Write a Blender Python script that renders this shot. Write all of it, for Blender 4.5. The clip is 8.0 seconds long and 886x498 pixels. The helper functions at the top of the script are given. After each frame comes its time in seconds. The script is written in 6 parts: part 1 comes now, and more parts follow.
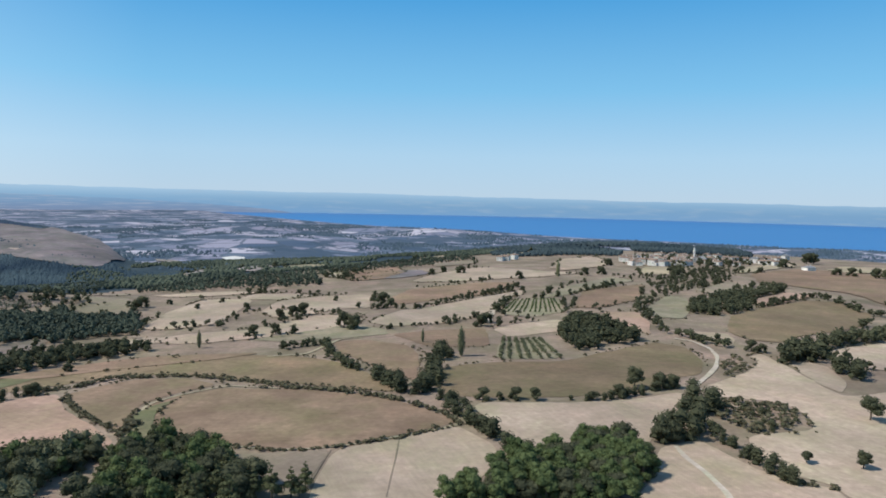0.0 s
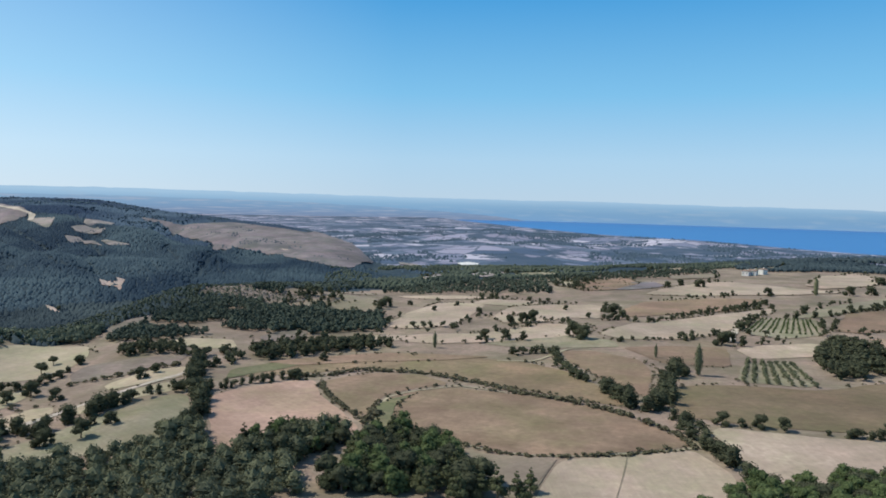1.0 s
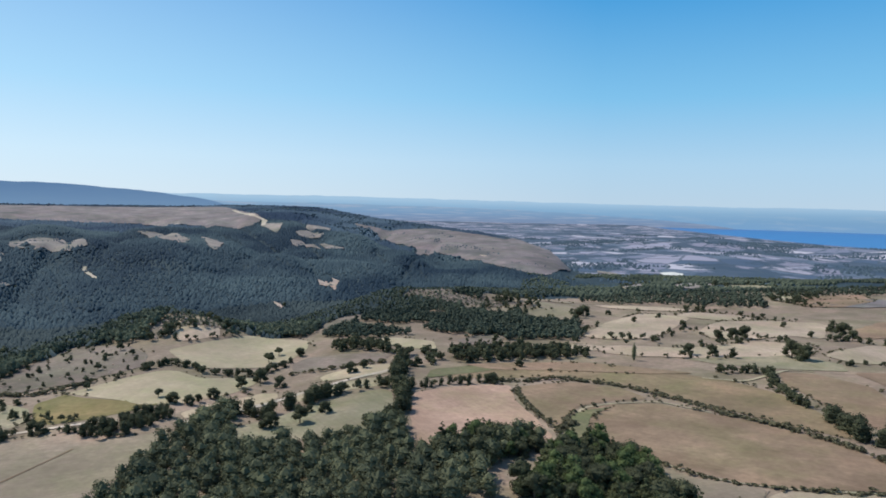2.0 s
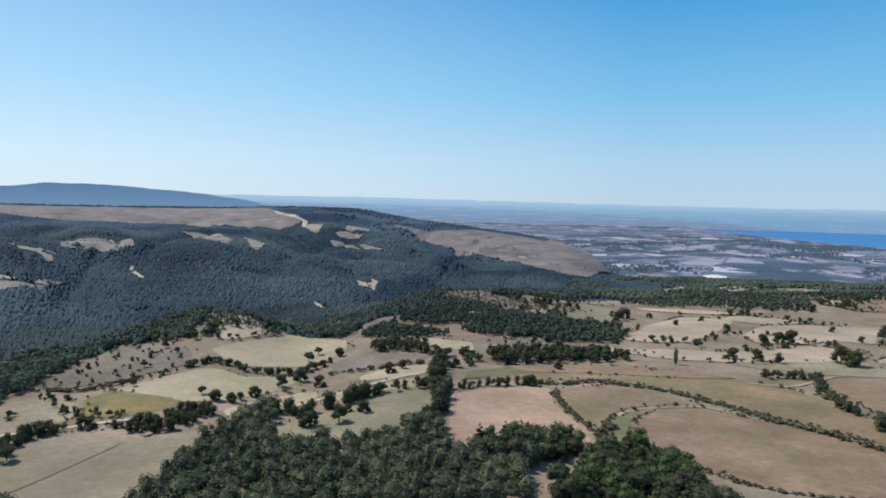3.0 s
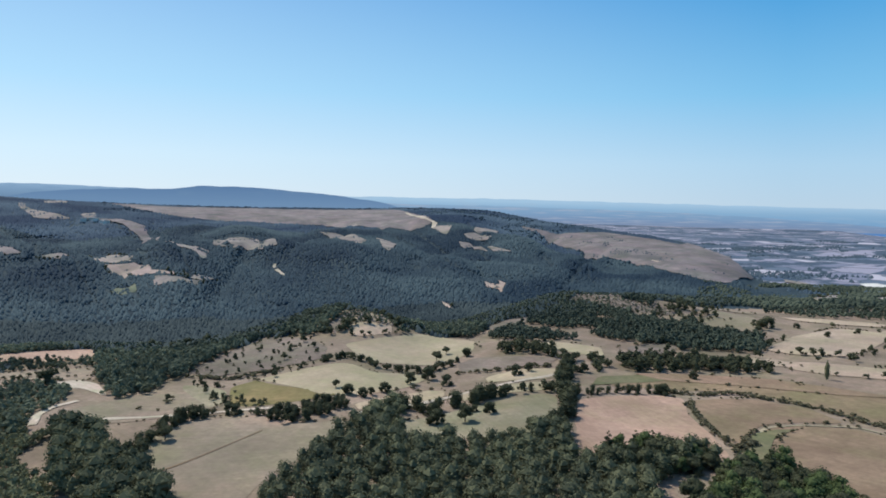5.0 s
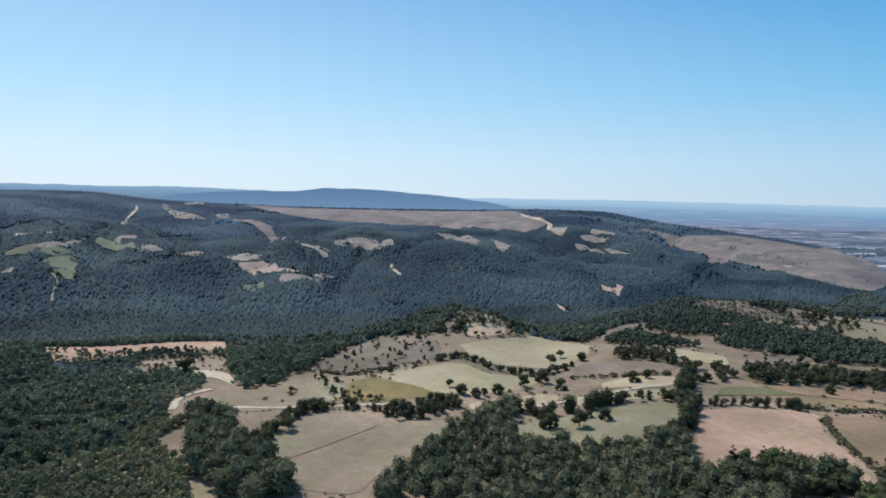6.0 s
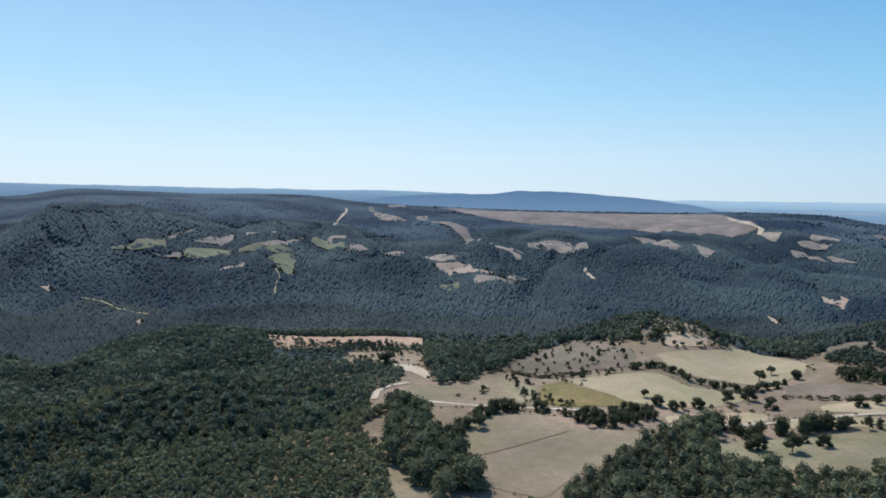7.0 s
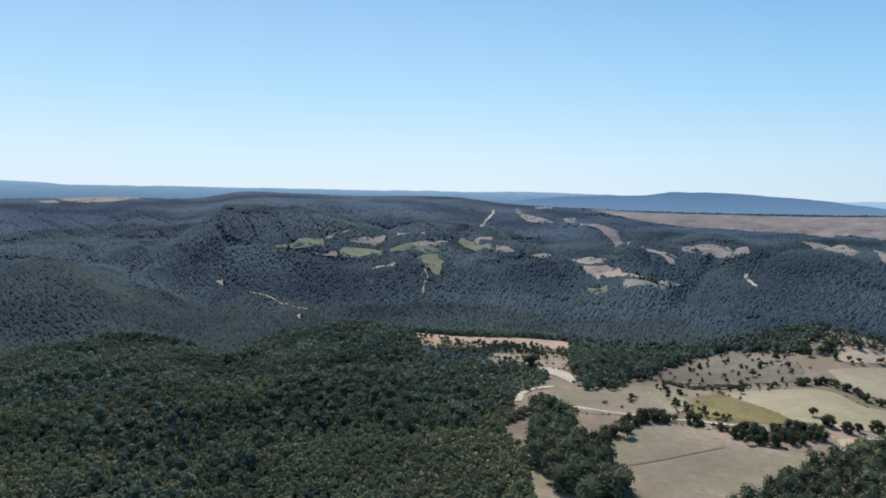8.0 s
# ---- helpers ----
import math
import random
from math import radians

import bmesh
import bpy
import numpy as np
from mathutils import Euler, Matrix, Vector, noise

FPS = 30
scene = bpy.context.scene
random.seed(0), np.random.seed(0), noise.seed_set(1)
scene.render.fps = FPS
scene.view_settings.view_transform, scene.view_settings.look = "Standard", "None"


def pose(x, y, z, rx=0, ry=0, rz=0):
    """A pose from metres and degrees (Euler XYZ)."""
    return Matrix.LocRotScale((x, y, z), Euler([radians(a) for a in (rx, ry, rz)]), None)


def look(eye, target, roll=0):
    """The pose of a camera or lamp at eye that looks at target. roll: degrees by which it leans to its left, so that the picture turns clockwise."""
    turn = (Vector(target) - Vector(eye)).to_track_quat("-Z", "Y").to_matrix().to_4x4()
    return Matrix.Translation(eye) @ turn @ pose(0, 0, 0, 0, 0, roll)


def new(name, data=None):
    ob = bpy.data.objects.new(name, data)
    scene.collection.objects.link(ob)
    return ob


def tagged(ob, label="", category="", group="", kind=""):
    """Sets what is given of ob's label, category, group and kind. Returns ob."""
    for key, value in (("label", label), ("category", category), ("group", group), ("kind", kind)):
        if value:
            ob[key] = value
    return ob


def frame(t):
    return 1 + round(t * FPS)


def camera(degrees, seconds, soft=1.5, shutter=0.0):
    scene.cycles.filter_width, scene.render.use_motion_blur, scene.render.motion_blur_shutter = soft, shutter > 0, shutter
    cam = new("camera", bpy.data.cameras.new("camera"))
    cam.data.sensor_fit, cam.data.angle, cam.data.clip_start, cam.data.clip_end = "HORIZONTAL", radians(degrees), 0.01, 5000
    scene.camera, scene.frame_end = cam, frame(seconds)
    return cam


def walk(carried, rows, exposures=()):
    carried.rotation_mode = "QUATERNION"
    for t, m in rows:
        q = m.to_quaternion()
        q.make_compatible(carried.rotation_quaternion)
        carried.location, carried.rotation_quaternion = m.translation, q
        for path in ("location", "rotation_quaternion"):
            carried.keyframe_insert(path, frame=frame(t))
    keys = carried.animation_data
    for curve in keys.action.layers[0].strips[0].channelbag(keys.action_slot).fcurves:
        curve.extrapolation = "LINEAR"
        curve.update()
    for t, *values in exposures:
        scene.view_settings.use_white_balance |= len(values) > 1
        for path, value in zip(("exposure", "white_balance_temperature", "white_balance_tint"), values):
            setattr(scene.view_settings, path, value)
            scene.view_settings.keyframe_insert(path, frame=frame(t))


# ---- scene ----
EYE = 70.0
cam = camera(64.85, 8.0, soft=1.75)

# A drone hovering over the plateau that turns on the spot to its left.
PATH = [
    (0.0, pose(0, 0, EYE, 85.836, -1.155, 0.087)),
    (0.5, pose(0, 0, EYE, 85.975, -1.319, 9.025)),
    (1.0, pose(0, 0, EYE, 86.125, -1.342, 18.969)),
    (1.5, pose(0, 0, EYE, 86.265, -1.297, 29.119)),
    (2.0, pose(0, 0, EYE, 86.345, -1.25, 35.103)),
    (3.5, pose(0, 0, EYE, 86.365, -1.266, 39.403)),
    (4.0, pose(0, 0, EYE, 86.347, -1.255, 42.219)),
    (4.5, pose(0, 0, EYE, 86.317, -1.266, 45.657)),
    (6.0, pose(0, 0, EYE, 86.203, -1.241, 58.177)),
    (6.5, pose(0, 0, EYE, 86.139, -1.201, 66.242)),
    (7.0, pose(0, 0, EYE, 86.084, -1.191, 73.991)),
    (7.5, pose(0, 0, EYE, 86.029, -1.178, 80.819)),
    (8.0, pose(0, 0, EYE, 85.988, -1.133, 85.987)),
]
walk(cam, PATH)
scene.view_settings.exposure = 0.0

# ---- light ----
SUN_AZ, SUN_EL = 100.0, 50.0   # degrees to the left of +y, and above the horizon
world = bpy.data.worlds.new("sky")
scene.world = world
world.use_nodes = True
wn = world.node_tree.nodes
sky = wn.new("ShaderNodeTexSky")
sky.sky_type = "NISHITA"
sky.sun_disc = False
sky.sun_elevation = radians(SUN_EL)
sky.sun_rotation = radians(-SUN_AZ)
sky.altitude = 300
sky.air_density = 1.0
sky.dust_density = 0.2
sky.ozone_density = 3.0
# clear summer sky, whitish with haze towards the horizon all round
wl = world.node_tree.links
coord = wn.new("ShaderNodeTexCoord")
split = wn.new("ShaderNodeSeparateXYZ")
wl.new(coord.outputs["Generated"], split.inputs[0])
deep = wn.new("ShaderNodeValToRGB")
stops = ((0.0, (4.8, 6.5, 8.2)), (0.06, (4.2, 6.55, 8.7)), (0.15, (2.1, 5.5, 8.65)), (0.28, (0.6, 3.55, 7.5)), (0.5, (1.3, 3.0, 5.9)), (1.0, (1.25, 2.5, 5.0)))
while len(deep.color_ramp.elements) < len(stops):
    deep.color_ramp.elements.new(0.5)
for el, (at, colour) in zip(deep.color_ramp.elements, stops):
    el.position, el.color = at, (*[c / 10 for c in colour], 1)
wl.new(split.outputs[2], deep.inputs[0])
gain = wn.new("ShaderNodeVectorMath")
gain.operation = "SCALE"
gain.inputs["Scale"].default_value = 10.0
wl.new(deep.outputs[0], gain.inputs[0])
blend = wn.new("ShaderNodeMix")
blend.data_type = "RGBA"
blend.inputs[0].default_value = 0.9
wl.new(sky.outputs["Color"], blend.inputs[6])
wl.new(gain.outputs[0], blend.inputs[7])
# the side of the sky that the sun stands on is brighter
side = wn.new("ShaderNodeVectorMath")
side.operation = "DOT_PRODUCT"
side.inputs[1].default_value = (-math.sin(radians(SUN_AZ)), math.cos(radians(SUN_AZ)), 0)
wl.new(coord.outputs["Generated"], side.inputs[0])
lift = wn.new("ShaderNodeMapRange")
lift.inputs[1].default_value, lift.inputs[2].default_value = 0.22, 0.96
wl.new(side.outputs["Value"], lift.inputs[0])
tone = wn.new("ShaderNodeMix")
tone.data_type = "RGBA"
tone.inputs[6].default_value, tone.inputs[7].default_value = (0, 0, 0, 1), (2.25, 1.95, 1.45, 1)
wl.new(lift.outputs[0], tone.inputs[0])
bright = wn.new("ShaderNodeVectorMath")
bright.operation = "ADD"
wl.new(blend.outputs[2], bright.inputs[0])
wl.new(tone.outputs[2], bright.inputs[1])
wn["Background"].inputs["Strength"].default_value = 0.1
wl.new(bright.outputs[0], wn["Background"].inputs["Color"])
sun_data = bpy.data.lights.new("sun", "SUN")
sun_data.energy, sun_data.angle, sun_data.color = 4.6, radians(0.5), (1.0, 0.94, 0.87)
sun = new("sun", sun_data)
sun.matrix_world = look((0, 0, 900), (math.sin(radians(SUN_AZ)), -math.cos(radians(SUN_AZ)), 900 - math.tan(radians(SUN_EL))))

# ---- terrain heights ----
SEA = -45.0


def lattice(x, y, size, seed):
    """Smooth value noise from -1 to 1, for arrays."""
    u, v = np.asarray(x, float) / size, np.asarray(y, float) / size
    i, j = np.floor(u), np.floor(v)
    a, b = u - i, v - j
    a, b = a * a * a * (a * (a * 6 - 15) + 10), b * b * b * (b * (b * 6 - 15) + 10)

    def h(p, q):
        n = np.sin(p * 127.1 + q * 311.7 + seed * 74.7) * 43758.5453
        return (n - np.floor(n)) * 2 - 1
    return (h(i, j) * (1 - a) + h(i + 1, j) * a) * (1 - b) + (h(i, j + 1) * (1 - a) + h(i + 1, j + 1) * a) * b


def bearing(az, *pairs):
    """A value that eases round the compass from knot to knot; az in degrees to the left of +y."""
    ks, vs = np.array(pairs[0::2], float), np.array(pairs[1::2], float)
    ks, vs = np.append(ks, ks[0] + 360), np.append(vs, vs[0])
    a = (np.asarray(az, float) - ks[0]) % 360 + ks[0]
    i = np.clip(np.searchsorted(ks, a, "right") - 1, 0, len(ks) - 2)
    u = (a - ks[i]) / (ks[i + 1] - ks[i])
    m = (np.roll(vs[:-1], -1) - np.roll(vs[:-1], 1)) / ((np.roll(ks[:-1], -1) - np.roll(ks[:-1], 1)) % 360)
    m = np.append(m, m[0])
    d = ks[i + 1] - ks[i]
    return ((2 * u**3 - 3 * u**2 + 1) * vs[i] + (u**3 - 2 * u**2 + u) * d * m[i] + (3 * u**2 - 2 * u**3) * vs[i + 1]
            + (u**3 - u**2) * d * m[i + 1])


def ease(u):
    u = np.clip(u, 0, 1)
    return u * u * (3 - 2 * u)


def hill(x, y, az, dist, high, wide, deep=None, turn=0.0):
    """A rounded hill: its bearing and distance from the camera's spot, set to fit its view, height and half widths."""
    cx, cy = -dist * math.sin(radians(az)), dist * math.cos(radians(az))
    c, s = math.cos(radians(turn)), math.sin(radians(turn))
    u, v = (x - cx) * c + (y - cy) * s, -(x - cx) * s + (y - cy) * c
    return high * np.exp(-(u / wide) ** 2 - (v / (deep or wide)) ** 2)


def spur(x, y, az0, d0, az1, d1, high, wide):
    """A spur that runs down from its root to its toe, both given by bearing and distance."""
    x0, y0, x1, y1 = -d0 * math.sin(radians(az0)), d0 * math.cos(radians(az0)), -d1 * math.sin(radians(az1)), d1 * math.cos(radians(az1))
    run = math.hypot(x1 - x0, y1 - y0)
    p = ((x - x0) * (x1 - x0) + (y - y0) * (y1 - y0)) / run**2
    s = ((x - x0) * (y1 - y0) - (y - y0) * (x1 - x0)) / run
    return high * ease(p * 2.5 + 0.3) * ease((1.1 - p) * 2.2) / (1 + (s / wide) ** 2)


def height(x, y):
    """The height of the ground."""
    x, y = np.asarray(x, float), np.asarray(y, float)
    dist, az = np.hypot(x, y), np.degrees(np.arctan2(-x, y))
    # the plateau and its rim
    rim = bearing(az, -33, 1050, -15, 1050, 1, 930, 8, 830, 17, 720, 25, 630, 33, 600, 38, 560, 42, 490, 49, 430, 57, 460, 64, 400,
                  71, 375, 78, 385, 88, 395, 94, 410, 99, 390, 103, 350, 107, 370, 111, 385, 119, 360, 150, 420, 200, 700, 300, 900)
    rim_z = bearing(az, -33, -3, -15, -1, 1, -8, 8, -10, 17, -11, 25, -11, 33, -7, 38, -5, 42, -4, 49, -10, 57, -5, 64, -8,
                    71, -9, 78, -7, 88, -10, 94, -8, 99, -11, 103, -15, 107, -12, 111, -11, 119, -9, 150, -8, 250, -5)
    near = np.minimum(dist / rim, 1.0)
    z = rim_z * near**1.6 + 1.6 * lattice(x, y, 140, 1) * ease(dist / 200) * (1 - near**4) + 0.5 * lattice(x, y, 55, 2)
    z = z + (7 * lattice(x, y, 100, 21) + 3 * lattice(x, y, 45, 22)) * ease((az - 84) / 8) * ease((160 - az) / 20) * (1 - near**6)
    # the valley behind the rim, and the low plain by the sea
    floor_z = bearing(az, -33, -41, 20, -41, 32, -43, 44, -54, 60, -66, 119, -66, 200, -50, 280, -41)
    fall = bearing(az, -33, 450, 17, 420, 30, 300, 60, 240, 119, 230, 250, 400)
    drop = ease((dist - rim) / fall)
    z = z + (floor_z - z) * drop
    # the long ridge across the valley, that ends in a spur
    crest = bearing(az, 22, 1200, 25, 1270, 30, 1500, 39, 1850, 48, 2000, 60, 2150, 85, 2250, 119, 2250, 200, 2200, 300, 1500)
    crest_z = bearing(az, 22, -62, 24.2, -46, 25.6, -24, 28, -8, 32, 6, 36, 16, 39.6, 25, 43, 40, 45.2, 51, 49.8, 54, 55, 49, 59.5, 46, 67, 46, 74.6, 51,
                      80.6, 60, 85.2, 79, 93.5, 77, 98, 79, 102, 81, 105.7, 58, 110, 58, 114, 54, 119, 48, 160, 40, 210, -30, 260, -62, 340, -62)
    foot = rim + fall * 0.75
    up = (dist - foot) / (crest - foot)
    rise = np.clip(up, 0, 1)
    rise = 0.45 * rise + 0.55 * ease(rise)
    # spurs and gullies that run down to the valley
    folds = 30 * lattice(az + dist / 150, dist / 70, 8.5, 3) + 16 * lattice(az - dist / 200, dist / 45, 3.6, 4)
    folds = folds - 9 * ease(1 - 3.2 * np.abs(lattice(az + dist / 120, dist / 95, 5.5, 12))) - 7 * ease(1 - 4 * np.abs(lattice(az - dist / 90, dist / 60, 2.4, 13)))
    folds = folds + spur(x, y, 101, 1500, 105, 880, 30, 110) + spur(x, y, 95, 1300, 99.5, 760, 50, 80) + spur(x, y, 87, 1200, 91, 680, 42, 75)
    folds = folds + spur(x, y, 79, 1150, 82, 640, 38, 70) + spur(x, y, 70, 1100, 74, 620, 38, 75) + spur(x, y, 61, 1250, 48, 660, 48, 80)
    body = floor_z + (crest_z - floor_z) * rise + folds * ease(up * 3) * ease((0.92 - up) * 2.2) * ease((az - 26) / 16)
    back = np.clip(up - 1, 0, 9)
    body = body - np.minimum(back * 160, np.maximum(crest_z + 41, 0))
    z = np.where(up > 0, np.maximum(z, body), z)
    # lower hills
    z = z + hill(x, y, 117, 720, 52, 190, 120, 25) + hill(x, y, 12, 2150, 30, 420, 130, 8) + hill(x, y, 20, 1500, 12, 300, 120, 15) + hill(x, y, -12, 1220, 11, 230, 80, -12)
    # stony knolls and a wooded one on the rim
    z = z + hill(x, y, 55.6, 418, 9, 42, 26, 30) + hill(x, y, 33.2, 545, 8, 75, 36, 30) + hill(x, y, 91, 372, 6, 70, 34, 90)
    # low swells of the coastal plain
    plain = ease((dist - 1150) / 350) * (1 - ease((az - 23) / 7)) * ease((az + 45) / 10)
    z = np.where(plain > 0, np.maximum(z + plain * (13 * lattice(x, y, 430, 41) + 6 * lattice(x, y, 170, 42)), np.minimum(z, SEA + 2.0)), z)
    # the shore
    shore = bearing(az, -33, 2190, -27, 2130, -19, 2200, -10, 2280, -1, 2640, 6, 2850, 12, 3400, 17, 4300, 22, 5600, 60, 6500, 280, 6500, 300, 2300)
    z = np.where(dist > shore - 300, np.minimum(z, SEA + 4 - (dist - shore + 300) / 300 * 4.5), z)
    return z


# ---- materials ----
def material(name):
    m = bpy.data.materials.new(name)
    m.use_nodes = True
    return m, m.node_tree.nodes, m.node_tree.links, m.node_tree.nodes["Principled BSDF"]


def earth(name, dark, light, size=12.0, fine=0.8, accent=None, rough=0.95, rows=None, bump=0.4):
    """Soil, stubble or dry grass: two scales of mottling, an accent colour in large stains, and drill rows where wanted."""
    m, n, l, b = material(name)
    geo = n.new("ShaderNodeNewGeometry")

    def tex(scale, detail=5, rough_=0.6):
        t = n.new("ShaderNodeTexNoise")
        t.inputs["Scale"].default_value, t.inputs["Detail"].default_value, t.inputs["Roughness"].default_value = scale, detail, rough_
        l.new(geo.outputs["Position"], t.inputs["Vector"])
        return t

    def mix(fac, a, c, blend="MIX"):
        x = n.new("ShaderNodeMix")
        x.data_type, x.blend_type = "RGBA", blend
        for sock, val in ((x.inputs[0], fac), (x.inputs[6], a), (x.inputs[7], c)):
            if hasattr(val, "links"):
                l.new(val, sock)
            else:
                sock.default_value = val
        return x.outputs[2]

    def ramp(val, lo, hi):
        r = n.new("ShaderNodeMapRange")
        r.inputs[1].default_value, r.inputs[2].default_value = lo, hi
        l.new(val, r.inputs[0])
        return r.outputs[0]
    big, small = tex(1 / size), tex(fine)
    col = mix(ramp(big.outputs[0], 0.35, 0.65), (*dark, 1), (*light, 1))
    if accent:
        col = mix(ramp(tex(0.6 / size, 3).outputs[0], 0.52, 0.68), col, (*accent, 1))
    if rows:
        w = n.new("ShaderNodeTexWave")
        w.inputs["Scale"].default_value, w.inputs["Distortion"].default_value = rows[0], 1.2
        w.inputs["Detail Scale"].default_value = 0.3
        mp = n.new("ShaderNodeMapping")
        mp.inputs["Rotation"].default_value[2] = radians(rows[1])
        l.new(geo.outputs["Position"], mp.inputs["Vector"])
        l.new(mp.outputs[0], w.inputs["Vector"])
        col = mix(mix(1.0, ramp(w.outputs[1], 0.2, 1.0), ramp(tex(0.02, 2).outputs[0], 0.4, 0.62), "MULTIPLY"), col, mix(0.28, col, (*dark, 1)))
    # patches of greener and of redder growth, each field a little different
    green, red = tex(0.9 / size, 4, 0.7), tex(0.5 / size, 4, 0.65)
    col = mix(mix(1.0, ramp(green.outputs[0], 0.44, 0.66), (0.7, 0.7, 0.7, 1), "MULTIPLY"), col, mix(1.0, col, (0.70, 0.88, 0.64, 1), "MULTIPLY"))
    col = mix(mix(1.0, ramp(red.outputs[0], 0.5, 0.68), (0.8, 0.8, 0.8, 1), "MULTIPLY"), col, mix(1.0, col, (1.06, 0.93, 0.93, 1), "MULTIPLY"))
    # broad worn and damp stretches
    broad = tex(0.013, 4, 0.55)
    col = mix(ramp(broad.outputs[0], 0.36, 0.62), mix(1.0, col, (0.74, 0.73, 0.72, 1), "MULTIPLY"), mix(1.0, col, (1.12, 1.10, 1.07, 1), "MULTIPLY"))
    info = n.new("ShaderNodeObjectInfo")
    col = mix(info.outputs["Random"], mix(1.0, col, (0.90, 0.91, 0.91, 1), "MULTIPLY"), mix(1.0, col, (1.10, 1.09, 1.08, 1), "MULTIPLY"))
    st = n.new("ShaderNodeMapping")
    st.vector_type = "TEXTURE"
    st.inputs["Rotation"].default_value[2] = radians(rows[1] if rows else 25 + 7 * len(name))
    st.inputs["Scale"].default_value = (1.1, 14.0, 1.0)
    l.new(geo.outputs["Position"], st.inputs["Vector"])
    streak = n.new("ShaderNodeTexNoise")
    streak.inputs["Scale"].default_value, streak.inputs["Detail"].default_value, streak.inputs["Roughness"].default_value = 1.0, 6, 0.65
    l.new(st.outputs[0], streak.inputs["Vector"])
    col = mix(ramp(streak.outputs[0], 0.32, 0.68), mix(0.2, col, (*[c * 0.5 for c in dark], 1)), mix(0.1, col, (*[c * 1.25 for c in light], 1)))
    mid = tex(0.28, 6, 0.7)
    col = mix(ramp(mid.outputs[0], 0.35, 0.65), mix(0.38, col, (*[c * 0.5 for c in dark], 1)), col)
    col = mix(ramp(small.outputs[0], 0.3, 0.7), mix(0.35, col, (*[c * 0.45 for c in dark], 1)), col)
    l.new(col, b.inputs["Base Color"])
    b.inputs["Roughness"].default_value = rough
    b.inputs["Specular IOR Level"].default_value = 0.15
    bp = n.new("ShaderNodeBump")
    bp.inputs["Strength"].default_value, bp.inputs["Distance"].default_value = bump, 0.3
    l.new(small.outputs[0], bp.inputs["Height"])
    l.new(bp.outputs[0], b.inputs["Normal"])
    return m


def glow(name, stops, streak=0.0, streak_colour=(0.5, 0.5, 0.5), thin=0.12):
    """Far hazy distance as a glowing backdrop, with haze and daylight put into its colours; stops: heights and colours.
    """
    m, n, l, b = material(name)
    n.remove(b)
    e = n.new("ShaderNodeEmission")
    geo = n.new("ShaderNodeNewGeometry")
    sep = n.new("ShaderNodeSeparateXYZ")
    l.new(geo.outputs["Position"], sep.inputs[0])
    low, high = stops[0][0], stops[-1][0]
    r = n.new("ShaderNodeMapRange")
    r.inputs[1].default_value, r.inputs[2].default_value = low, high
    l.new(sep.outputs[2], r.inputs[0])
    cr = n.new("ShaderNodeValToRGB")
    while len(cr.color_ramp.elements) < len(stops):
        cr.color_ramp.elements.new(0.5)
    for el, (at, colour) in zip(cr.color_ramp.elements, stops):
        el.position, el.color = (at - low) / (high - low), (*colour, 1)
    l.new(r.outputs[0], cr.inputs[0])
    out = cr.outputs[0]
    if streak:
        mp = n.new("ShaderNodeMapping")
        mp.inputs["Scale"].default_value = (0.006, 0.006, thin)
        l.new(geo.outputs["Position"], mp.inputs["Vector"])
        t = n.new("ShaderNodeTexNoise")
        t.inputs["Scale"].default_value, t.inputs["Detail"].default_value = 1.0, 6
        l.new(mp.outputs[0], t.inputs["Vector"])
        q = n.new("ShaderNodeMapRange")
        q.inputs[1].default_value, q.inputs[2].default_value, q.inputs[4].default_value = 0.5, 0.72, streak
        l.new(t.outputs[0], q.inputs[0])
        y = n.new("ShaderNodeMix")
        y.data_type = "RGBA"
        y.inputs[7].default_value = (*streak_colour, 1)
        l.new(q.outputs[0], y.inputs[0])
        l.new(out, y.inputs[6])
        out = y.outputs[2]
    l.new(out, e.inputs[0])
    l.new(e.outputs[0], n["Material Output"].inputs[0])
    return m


dry_ground = earth("dry_ground", (0.240, 0.184, 0.138), (0.375, 0.298, 0.230), 25, 0.5, (0.175, 0.152, 0.098))


